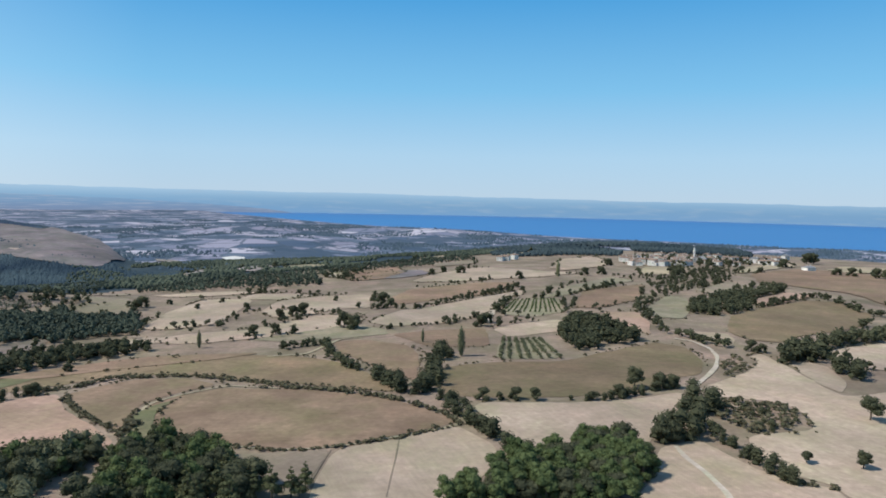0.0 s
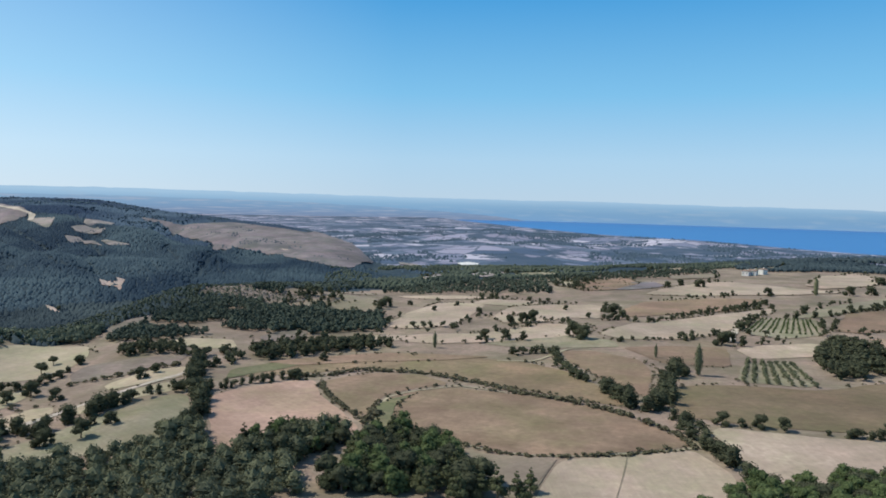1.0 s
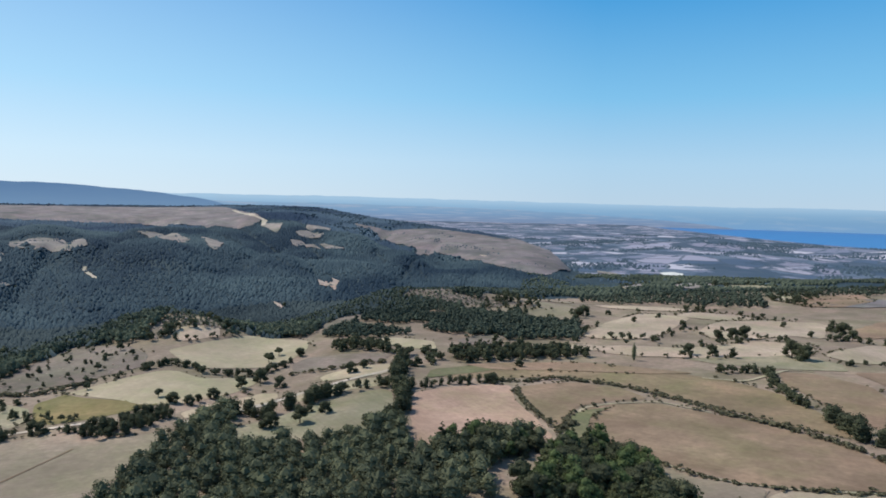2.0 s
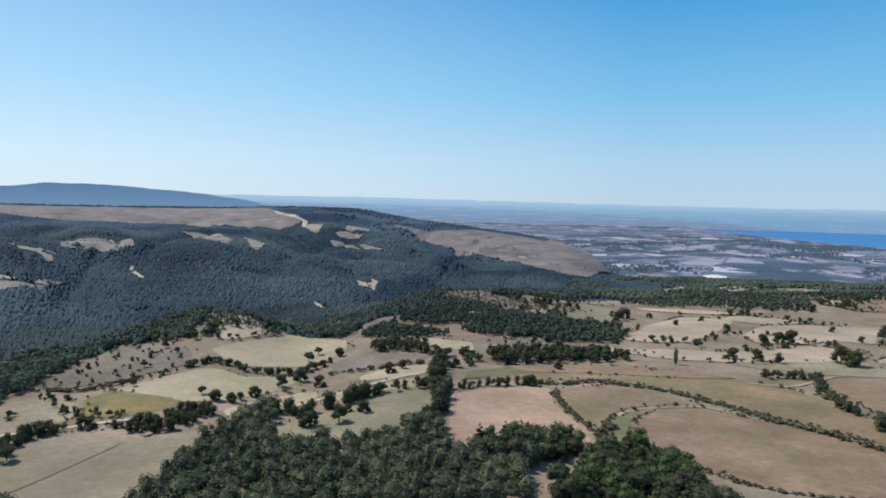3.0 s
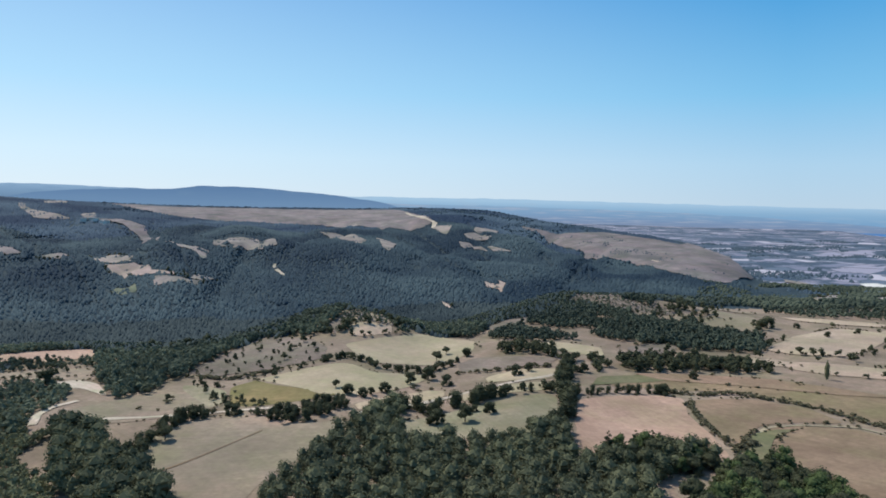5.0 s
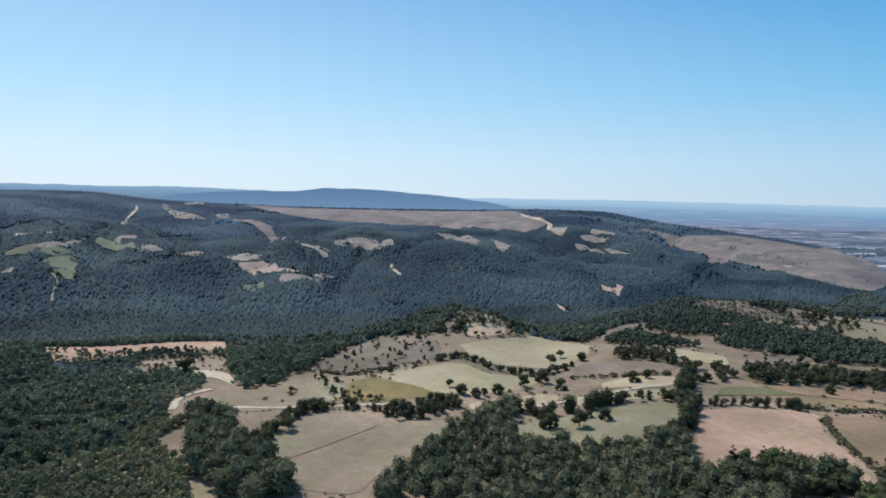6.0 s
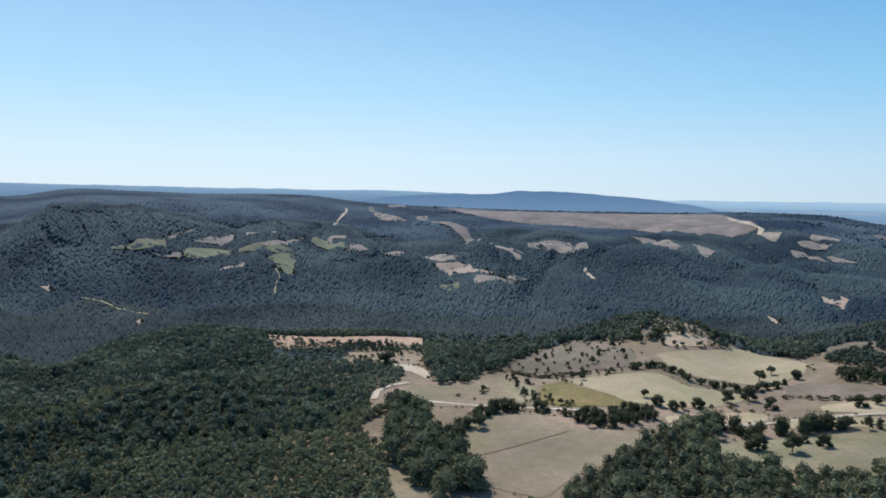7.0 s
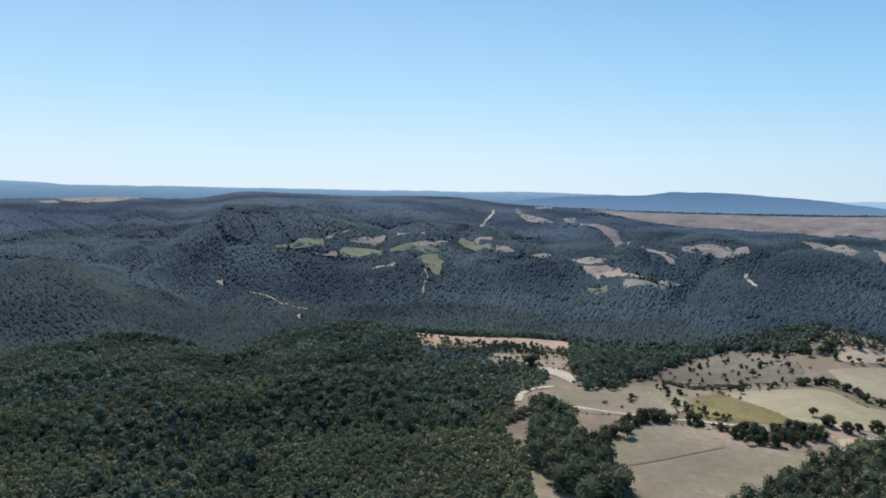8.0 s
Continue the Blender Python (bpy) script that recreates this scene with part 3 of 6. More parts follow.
def trunk_mesh(rng, high, thick, wide):
    limbs = [tube([(0, 0, -0.8, thick * 1.3), (0, 0, 0.3, thick), (0.1, 0.05, high * 0.35, thick * 0.75), (0.0, 0.1, high * 0.75, thick * 0.25)])]
    for k in range(4):
        a_ = k * 1.7 + rng.uniform(0, 0.6)
        r = wide * 0.28
        limbs.append(tube([(0.05, 0.05, high * 0.3, thick * 0.5), (r * 0.5 * math.cos(a_), r * 0.5 * math.sin(a_), high * 0.43, thick * 0.35),
                           (r * math.cos(a_), r * math.sin(a_), high * 0.62, thick * 0.12)]))
    return joined(limbs)


TREE_KINDS = {}


def tree_kind(key, lobes, high, wide, thick, mat, count, size, seed):
    """The meshes of one kind of tree, 1 unit of scale being its true size."""
    rng = np.random.RandomState(seed)
    tv, tf = trunk_mesh(rng, high, thick, wide)
    cv, cf = leaves(rng, lobes(rng), count, size)
    datas = []
    for nm, v, f, mt in (("trunk", tv, tf, bark), ("crown", cv, cf, mat)):
        ob = mesh_object(nm, v, f, [mt], nm == "trunk")
        datas.append(ob.data)
        bpy.data.objects.remove(ob)
    TREE_KINDS[key] = (datas, high)


def tree(key, x, y, high, label, name="tree", group="", turn=0.0, category="tree"):
    (td, cd), h0 = TREE_KINDS[key]
    e = new(name)
    e.matrix_world = pose(x, y, float(height(x, y)), 0, 0, turn) @ Matrix.Scale(high / h0, 4)
    for nm, dt in (("trunk", td), ("crown", cd)):
        o = new(nm, dt)
        o.parent = e
    return tagged(e, label, category, group)


def thicket(name, label, mat, xs, ys, sizes, protos, category="forest", kind="stuff", sink=0.0, smooth=False):
    """Many plants joined in one mesh; protos: leaf meshes of unit height."""
    rng = np.random.RandomState(len(xs) + 7)
    xs, ys, sizes = np.asarray(xs), np.asarray(ys), np.asarray(sizes)
    zs = height(xs, ys) - sink * sizes
    pick = rng.randint(len(protos), size=len(xs))
    vs, fs, base = [], [], 0
    for k, (pv, pf) in enumerate(protos):
        at = np.where(pick == k)[0]
        if not len(at):
            continue
        a_ = rng.uniform(0, 6.28, len(at))[:, None]
        s_ = sizes[at][:, None]
        wide = s_ * rng.uniform(0.82, 1.2, (len(at), 1))
        x = (pv[:, 0] * np.cos(a_) - pv[:, 1] * np.sin(a_)) * wide + xs[at][:, None]
        y = (pv[:, 0] * np.sin(a_) + pv[:, 1] * np.cos(a_)) * wide + ys[at][:, None]
        z = pv[:, 2] * s_ + zs[at][:, None]
        vs.append(np.stack([x, y, z], -1).reshape(-1, 3))
        fs.append((np.arange(len(at))[:, None, None] * len(pv) + pf[None] + base).reshape(-1, 3))
        base += len(at) * len(pv)
    return tagged(mesh_object(name, np.concatenate(vs), np.concatenate(fs), [mat], smooth), label, category, kind=kind)


def unit_protos(n_, seed, count, size, pine=0.4, lobes_n=5, wide=0.85):
    out = []
    for k in range(n_):
        rng = np.random.RandomState(seed + k)
        if rng.uniform() < pine:
            lb = pine_lobes(rng, 1.0, wide * 0.62)[::2]
        else:
            lb = broad_lobes(rng, 1.0, wide, 0.2, lobes_n)
        out.append(leaves(rng, lb, count, size, True))
    return out


def crown_protos(n_, seed, wide=1.0):
    """Far crowns of unit height: rounded, uneven domes."""
    out = []
    for k in range(n_):
        rng = np.random.RandomState(seed + k)
        v = ICO_V * [wide / 2, wide / 2, 0.5] * rng.uniform(0.72, 1.22, (12, 1)) + [0, 0, 0.45]
        v[0, :2] += rng.uniform(-0.15, 0.15, 2)
        out.append((v[:11], ICO_F[:15]))
    return out


def dome_protos(n_, seed, wide=1.0):
    """Crowns of the farthest woods: low uneven domes of unit height."""
    out = []
    for k in range(n_):
        rng = np.random.RandomState(seed + k)
        a_ = np.arange(6) * math.pi / 3 + rng.uniform(-0.3, 0.3, 6)
        r = wide * 0.5 * rng.uniform(0.75, 1.25, 6)
        v = np.column_stack([r * np.cos(a_), r * np.sin(a_), rng.uniform(0.05, 0.3, 6)])
        out.append((np.concatenate([[(rng.uniform(-0.12, 0.12), rng.uniform(-0.12, 0.12), 1.0)], v]), np.array([(0, 1 + j, 1 + (j + 1) % 6) for j in range(6)])))
    return out


def lobed_protos(n_, seed, lobes_n, sprays, size, wide=0.75):
    """Trees of unit height as a wood shows them from above: a few uneven lobes and loose sprays of leaves."""
    out = []
    for k in range(n_):
        rng = np.random.RandomState(seed + k)
        lb = [(0, 0, 0.6, wide * 0.36, 1.1)]
        for j in range(lobes_n - 1):
            a_ = j * 2.4 + rng.uniform(-0.5, 0.5)
            lb.append((wide * 0.24 * math.cos(a_), wide * 0.24 * math.sin(a_), rng.uniform(0.35, 0.72), wide * rng.uniform(0.2, 0.3), rng.uniform(0.85, 1.2)))
        out.append(leaves(rng, lb, sprays, size, True, 0.3))
    return out


def lump_protos(n_, seed, wide=0.9, high=0.22):
    out = []
    for k in range(n_):
        rng = np.random.RandomState(seed + k)
        v = ICO_V * [wide / 2, wide / 2, high] * rng.uniform(0.8, 1.2, (12, 1)) + [0, 0, 0.22]
        out.append((v[:11], ICO_F[:15]))
    return out


def scatter(poly, step, seed, jitter=0.45, keep=None, clear=True):
    """Points in an outline, about a step apart, off the fields and lanes."""
    rng = np.random.RandomState(seed)
    p = np.array(poly)
    x, y = np.meshgrid(np.arange(p[:, 0].min(), p[:, 0].max(), step), np.arange(p[:, 1].min(), p[:, 1].max(), step))
    x = (x + rng.uniform(-jitter, jitter, x.shape) * step).ravel()
    y = (y + rng.uniform(-jitter, jitter, y.shape) * step).ravel()
    ok = inside(x, y, poly)
    x, y = x[ok], y[ok]
    if keep is not None:
        ok = keep(x, y)
        x, y = x[ok], y[ok]
    ok = np.ones(len(x), bool)
    for f in OPEN if clear else ():
        q = np.array(f)
        box = (x > q[:, 0].min()) & (x < q[:, 0].max()) & (y > q[:, 1].min()) & (y < q[:, 1].max())
        if box.any():
            i_ = np.where(box)[0]
            hit = inside(x[i_], y[i_], f)
            if math.hypot(*q.mean(0)) > 800 and np.ptp(q, 0).max() < 400:    # copses and bushes stand about in the hill clearings
                hit &= lattice(x[i_], y[i_], 16, 31) > -0.62
            ok[i_[hit]] = False
    return x[ok], y[ok], rng


def wood(label, mat, step, low, high, protos, *flat, seed=1, name="wood", category="trees"):
    """A wood inside an outline; low bushes stand in the fields too."""
    gaps = (lambda x, y: lattice(x, y, 21, seed) > -0.5) if step < 4.2 and high < 7 else None
    x, y, rng = scatter(rounded(pairs(flat)), step, seed, keep=gaps, clear=high > 3.2)
    if len(x):
        thicket(name, label, mat, x, y, rng.uniform(low, high, len(x)), protos, category, sink=0.08)


def grove(label, keys, step, low, high, *flat, seed=1, name="tree"):
    """A grove inside an outline, each tree a thing of its own."""
    x, y, rng = scatter(rounded(pairs(flat)), step, seed)
    size, turn, pick = rng.uniform(low, high, len(x)), rng.uniform(0, 360, len(x)), rng.randint(len(keys), size=len(x))
    for k in range(len(x)):
        tree(keys[pick[k]], float(x[k]), float(y[k]), float(size[k]), label, name, "trees of the groves", float(turn[k]))


def stones(label, mat, step, low, high, *flat, seed=1):
    """Loose rocks that stick out of the ground."""
    x, y, rng = scatter(rounded(pairs(flat)), step, seed, clear=False)
    thicket("rocks", label, mat, x, y, low + (high - low) * rng.uniform(size=len(x)) ** 2, rock_lumps, "rocks", sink=0.2)


def hedge(label, mat, step, low, high, wide, protos, *flat, seed=1, name="hedge", category="hedge", gaps=0.0):
    """Bushes along a line."""
    rng = np.random.RandomState(seed)
    line = resample(rounded(pairs(flat), False), step, False)
    x = np.array([p[0] for p in line]) + rng.uniform(-wide, wide, len(line)) / 2
    y = np.array([p[1] for p in line]) + rng.uniform(-wide, wide, len(line)) / 2
    ok = rng.uniform(size=len(x)) >= gaps
    size = rng.uniform(low, high, len(x)) * (0.75 + 0.25 * rng.uniform(size=len(x)))
    thicket(name, label, mat, x[ok], y[ok], size[ok], protos, category, sink=0.14)


def foliage(name, dark, light, patch=0.06, gloss=0.06, thin=0.35, single=0.45, spread=0.2):
    """Leaves: each spray a little different, and each tree too."""
    m, n, l, b = material(name)
    geo = n.new("ShaderNodeNewGeometry")
    info = n.new("ShaderNodeObjectInfo")
    t = n.new("ShaderNodeTexNoise")
    t.inputs["Scale"].default_value, t.inputs["Detail"].default_value = patch, 3
    l.new(geo.outputs["Position"], t.inputs["Vector"])
    r = n.new("ShaderNodeMapRange")
    r.inputs[1].default_value, r.inputs[2].default_value = 0.5 - spread, 0.5 + spread
    l.new(t.outputs[0], r.inputs[0])
    add = n.new("ShaderNodeMath")
    add.operation = "MULTIPLY_ADD"
    add.inputs[1].default_value = single
    l.new(geo.outputs["Random Per Island"], add.inputs[0])
    half = n.new("ShaderNodeMath")
    half.operation = "MULTIPLY"
    half.inputs[1].default_value = 0.85 - single
    l.new(r.outputs[0], half.inputs[0])
    l.new(half.outputs[0], add.inputs[2])
    add2 = n.new("ShaderNodeMath")
    add2.operation = "MULTIPLY_ADD"
    add2.inputs[1].default_value = 0.2
    l.new(info.outputs["Random"], add2.inputs[0])
    l.new(add.outputs[0], add2.inputs[2])
    x = n.new("ShaderNodeMix")
    x.data_type = "RGBA"
    x.inputs[6].default_value, x.inputs[7].default_value = (*dark, 1), (*light, 1)
    l.new(add2.outputs[0], x.inputs[0])
    l.new(x.outputs[2], b.inputs["Base Color"])
    b.inputs["Roughness"].default_value = 0.85
    b.inputs["Specular IOR Level"].default_value = gloss
    tr = n.new("ShaderNodeBsdfTranslucent")
    l.new(x.outputs[2], tr.inputs["Color"])
    ms = n.new("ShaderNodeMixShader")
    ms.inputs[0].default_value = thin
    l.new(b.outputs[0], ms.inputs[1])
    l.new(tr.outputs[0], ms.inputs[2])
    l.new(ms.outputs[0], n["Material Output"].inputs[0])
    return m


m, n, l, b = material("bark")
b.inputs["Base Color"].default_value = (0.09, 0.07, 0.05, 1)
b.inputs["Roughness"].default_value = 0.9
bark = m
oak_leaf = foliage("oak_leaf", (0.044, 0.053, 0.034), (0.128, 0.134, 0.076))
pine_leaf = foliage("pine_leaf", (0.062, 0.073, 0.050), (0.215, 0.222, 0.122), 0.022, thin=0.25, single=0.14, spread=0.15)
grove_leaf = foliage("grove_leaf", (0.055, 0.085, 0.036), (0.165, 0.205, 0.085), 0.05)
scrub_leaf = foliage("scrub_leaf", (0.094, 0.088, 0.054), (0.200, 0.186, 0.114), 0.15)
conifer_leaf = foliage("conifer_leaf", (0.038, 0.048, 0.030), (0.160, 0.172, 0.082), 0.05, thin=0.25, single=0.35)
slope_leaf = foliage("slope_leaf", (0.052, 0.069, 0.052), (0.176, 0.200, 0.130), 0.026, thin=0.25, single=0.14, spread=0.15)
# valley side leaves carry some blue distance haze in their colour
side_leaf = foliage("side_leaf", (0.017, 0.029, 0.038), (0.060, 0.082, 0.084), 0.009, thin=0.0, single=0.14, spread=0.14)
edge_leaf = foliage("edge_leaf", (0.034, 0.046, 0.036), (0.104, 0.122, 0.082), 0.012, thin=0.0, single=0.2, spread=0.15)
# far, valley and plain leaves: blue distance haze is put into the colour
far_leaf = foliage("hazy_leaf", (0.023, 0.042, 0.073), (0.080, 0.121, 0.155), 0.0055, thin=0.0, single=0.06, spread=0.13)
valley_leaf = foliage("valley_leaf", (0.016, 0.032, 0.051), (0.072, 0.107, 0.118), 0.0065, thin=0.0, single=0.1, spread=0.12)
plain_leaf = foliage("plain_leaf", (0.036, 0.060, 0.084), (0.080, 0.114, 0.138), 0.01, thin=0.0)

stubble_pale = earth("stubble_pale", (0.418, 0.326, 0.246), (0.575, 0.460, 0.355), 26, 0.6, (0.36, 0.305, 0.205), rows=(0.5, 20))
stubble_grey = earth("stubble_grey", (0.268, 0.216, 0.162), (0.375, 0.308, 0.232), 25, 0.6, (0.285, 0.262, 0.160), rows=(0.4, -35))
plough_pink = earth("plough_pink", (0.390, 0.262, 0.196), (0.520, 0.368, 0.280), 30, 0.5, (0.58, 0.44, 0.33), rows=(0.35, 62))
plough_brown = earth("plough_brown", (0.232, 0.158, 0.108), (0.345, 0.246, 0.172), 28, 0.5, (0.26, 0.20, 0.125))
dry_grass = earth("dry_grass", (0.215, 0.150, 0.102), (0.34, 0.25, 0.172), 24, 0.5, (0.235, 0.195, 0.112))
olive_grass = earth("olive_grass", (0.195, 0.145, 0.090), (0.300, 0.228, 0.145), 26, 0.5, (0.205, 0.18, 0.095))
meadow = earth("meadow", (0.27, 0.24, 0.164), (0.36, 0.32, 0.223), 16, 0.6, (0.23, 0.22, 0.127))
cream = earth("cream_stubble", (0.415, 0.342, 0.236), (0.525, 0.440, 0.312), 24, 0.6, (0.36, 0.32, 0.195), rows=(0.3, 10))
yellow_grass = earth("yellow_grass", (0.200, 0.168, 0.074), (0.300, 0.248, 0.120), 14, 0.5, (0.17, 0.16, 0.075))
green_grass = earth("green_grass", (0.145, 0.145, 0.078), (0.225, 0.212, 0.125), 9, 0.5)
grey_soil = earth("grey_soil", (0.19, 0.155, 0.127), (0.28, 0.235, 0.196), 16, 0.4, (0.15, 0.14, 0.095))
verge = earth("worn_verge", (0.34, 0.30, 0.201), (0.44, 0.40, 0.286), 8, 0.8)
track_dust = earth("track_dust", (0.50, 0.43, 0.339), (0.66, 0.58, 0.488), 10, 0.8)
pale_rock = earth("pale_rock", (0.42, 0.33, 0.276), (0.66, 0.52, 0.445), 9, 0.3, (0.5, 0.30, 0.212))
# far stubble, green and brown: distance haze put into the colour as duller tones
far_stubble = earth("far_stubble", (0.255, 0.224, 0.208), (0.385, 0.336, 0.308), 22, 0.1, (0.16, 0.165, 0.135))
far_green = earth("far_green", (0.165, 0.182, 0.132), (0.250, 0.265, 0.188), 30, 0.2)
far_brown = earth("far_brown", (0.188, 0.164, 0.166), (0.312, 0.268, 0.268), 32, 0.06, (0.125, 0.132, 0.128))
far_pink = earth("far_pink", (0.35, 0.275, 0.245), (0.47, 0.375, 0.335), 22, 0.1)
whitewash = earth("whitewash", (0.80, 0.78, 0.75), (0.86, 0.84, 0.81), 4, 1.0)
roof_tile = earth("roof_tile", (0.27, 0.19, 0.15), (0.38, 0.29, 0.24), 3, 1.5)
lead_grey = earth("lead_grey", (0.2, 0.21, 0.23), (0.3, 0.31, 0.33), 3, 1.5)


# ---- fields and tracks ----
field("wide dry grass field with a worn brownish middle", dry_grass, -91.4, 206.4, -98.2, 221.4, -99.6, 234.3, -94, 244, -80, 255, -60.0, 251.6, -45.1, 249.6, -27.9, 243.9, -11.3, 233.0, 2.2, 219.1, 5.7, 212.6, -6.4, 204.8, -19.4, 199.3, -28.5, 194.3, -41.0, 192.2, -52.4, 193.0, -65.4, 198.5, -75.3, 203.0, -84.6, 201.1)
field("dry grass field inside a looped hedge line", dry_grass, -133, 244, -130, 255, -119, 268, -100, 270, -84, 259, -96, 248, -102.0, 236.3, -99.6, 221.3, -94.1, 207.8, -97.5, 206.2, -115.8, 223.6, -127, 235)
field("long brown stubble field below a wooded slope", olive_grass, -163, 236, -156, 242, -149, 252, -142, 257, -131, 274, -103, 277, -65, 262, -37.3, 252.9, -18.1, 247.0, -16.4, 251.4, -32, 280, -46, 296, -66, 309, -98, 313, -133, 305, -157, 288, -166, 259, -171, 247)
field("pinkish ploughed field with drill lines", plough_pink, -159, 208, -155, 220, -143, 241, -136, 244, -123.6, 226.5, -106.1, 209.8, -95.4, 199.1, -94.5, 195.1, -102.8, 193.6, -114.2, 180.1, -122.6, 163.7, -129.4, 169.1)
field("reddish brown ploughed field by a tree line", plough_brown, -54, 340, -40, 346, -16, 329, -10, 312, -9, 285, -8.4, 259.4, -18, 275, -34, 295, -47, 319)
field("olive brown field with a pale worn end", olive_grass, -0.2, 250.0, 1, 283, 19, 294, 54, 299, 77, 320, 107, 344, 119, 336, 117, 307, 107, 283, 95, 277, 86, 261, 66.0, 249.4, 32.1, 241.2, 10.2, 240.1, 2.6, 243.4)
field("pale tan stubble field, bare and dry", stubble_pale, 11.3, 229.0, 13.8, 233.6, 43.3, 237.0, 70.8, 244.3, 90, 255, 86.4, 236.0, 76.3, 217.5, 65.1, 205.4, 61.4, 198.7, 50.8, 202.8, 37.4, 193.7, 26.2, 193.9, 19.2, 206.6)
field("pale stubble field crossed by faint wheel marks", stubble_pale, -30.8, 153.9, -29.9, 190.8, -12.7, 198.7, 6.1, 210.0, 16.1, 192.6, 16.4, 183.2, 10.5, 170.1, -3.2, 154.0)
field("grey tan fallow strip below a hedge", stubble_grey, -58.7, 187.5, -52.7, 188.6, -46.4, 188.4, -31.0, 192.6, -32.0, 166.4, -33.9, 159.3, -42.4, 166.6, -52.6, 177.7)
field("dry tan meadow with a foot track", stubble_pale, 64.1, 195.7, 77.2, 201.3, 80.3, 192.5, 84.7, 180.8, 90.4, 174.1, 99.4, 170.8, 99.0, 159.2, 43.3, 154.8, 53.4, 171.4, 58.3, 183.1)
field("broad dry tan meadow with lone oaks", stubble_pale, 104, 267, 132, 292, 143, 308, 141, 318, 152, 326, 152, 299, 150, 271, 151, 254, 181, 267, 108.7, 154.0, 100.4, 164.0, 99.9, 172.9, 92.3, 177.9, 89.4, 194.9, 93.3, 206.9, 117.2, 213.8, 124, 230, 122, 245, 100, 250, 99, 258)
field("rounded olive brown hill field", olive_grass, 178, 429, 214, 470, 273, 517, 300, 512, 284, 455, 260, 421, 222, 388, 195, 373, 174, 351, 162, 354, 154, 370)
field("brown ploughed field on the far slope", plough_brown, 312, 702, 401, 775, 474, 712, 321, 480, 335, 564, 306, 609, 285, 629)
field("pale stubble wedge between trees", stubble_pale, 155, 305, 166, 312, 170, 302, 162, 273, 153, 259, 150, 276)
field("pale stubble field beside oaks", stubble_pale, 188, 337, 249, 371, 199, 294, 187, 303, 183, 318)
field("long pale tan stubble field", stubble_pale, -42, 398, -29, 437, 7, 475, 63, 554, 62, 525, 33, 454, 24, 421, 0, 395, -26, 385)
field("brown ploughed strip field", plough_brown, -38, 510, -24, 566, 23, 603, 66, 602, 38, 529, -16, 479, -31, 470)
field("pale stubble field above a brown strip", stubble_pale, -31, 614, -12, 662, 41, 752, 97, 716, 139, 692, 82, 641, 19, 616)
field("pale tan stubble field with scattered bushes", stubble_pale, -116, 444, -115, 498, -94, 520, -53, 529, -47, 452, -67, 451, -83, 422, -103, 419)
field("pale tan hillside stubble field", stubble_pale, -166, 379, -176, 446, -173, 502, -137, 505, -131, 449, -128, 393, -149, 378)
field("pale grey stubble field below woods", stubble_grey, -228, 422, -237, 459, -218, 482, -203, 452, -209, 418)
field("sandy strip field with bushes", stubble_pale, -148, 353, -130, 366, -104, 373, -76, 421, -50, 428, -46, 396, -68, 373, -90, 354, -113, 344, -134, 339)
field("pale grass field with scattered trees", meadow, -97, 349, -79, 368, -57, 386, -31, 378, -27, 360, -52, 349, -79, 343)
field("brown field behind a cypress", plough_brown, -26, 360, -3, 375, 25, 378, 23, 329, -3, 323, -13, 337)
field("orchard plot with dry strips between rows", meadow, 24, 300, 28, 338, 51, 350, 55, 303)
field("dusty green vineyard plot", meadow, 36, 430, 50, 489, 83, 501, 79, 438, 54, 417)
field("pale green pasture by the vineyard", meadow, 64, 493, 106, 571, 158, 654, 174, 623, 113, 540, 91, 510)
field("brown ploughed field below the village", plough_brown, 85, 453, 109, 534, 173, 593, 141, 496, 102, 449)
field("pale stubble field above an orchard", stubble_pale, 28, 378, 48, 397, 71, 408, 66, 372, 34, 351)
field("pinkish tan field beside a dark wood", plough_pink, 99, 433, 124, 435, 119, 393, 109, 359, 103, 397)
field("pale hilltop stubble field near the village", stubble_pale, 121, 765, 152, 866, 204, 885, 176, 758, 125, 711)
field("grey green pasture between tree lines", meadow, 131, 448, 171, 524, 178, 503, 165, 457, 145, 413, 129, 418)
field("tan stubble field on a rise", stubble_grey, 201, 552, 252, 623, 279, 615, 253, 578, 207, 531)
field("pale pink stubble strip among trees", plough_pink, 228, 510, 280, 565, 295, 549, 255, 506, 221, 482)
field("cream stubble field behind the village", cream, 292, 701, 349, 785, 421, 847, 404, 799, 329, 727)
field("cream stubble field on the far rim", cream, 425, 778, 479, 822, 544, 819, 499, 750, 434, 743)
field("pale sandy patch field", stubble_pale, 123, 377, 152, 372, 153, 359, 144, 342, 134, 356)
field("grey green grassland with lone trees", meadow, -168.5, 132.3, -182.2, 145.3, -182.4, 157.3, -180.5, 171.8, -176.8, 185.7, -170, 205, -164, 203, -147.3, 183.3, -143.5, 173.2, -141.3, 159.0, -157.5, 150.2, -159.0, 137.3)
field("broad tan fallow field with a dark furrow line", stubble_grey, -203.8, 57.2, -213.9, 67.4, -227.9, 83.8, -223.5, 94.5, -214.7, 109.0, -206.1, 106.0, -197.1, 114.7, -192.0, 125.9, -188.7, 124.8, -176.8, 109.5, -171.7, 101.8, -169.2, 90.0, -155.0, 72.3, -166.0, 61.3, -187.3, 62.4)
field("pinkish fallow field with low bushes", stubble_grey, -259, 57, -265, 72, -271, 89, -260, 106, -243, 103, -232.5, 96.0, -236.0, 81.0, -238.1, 61.5)
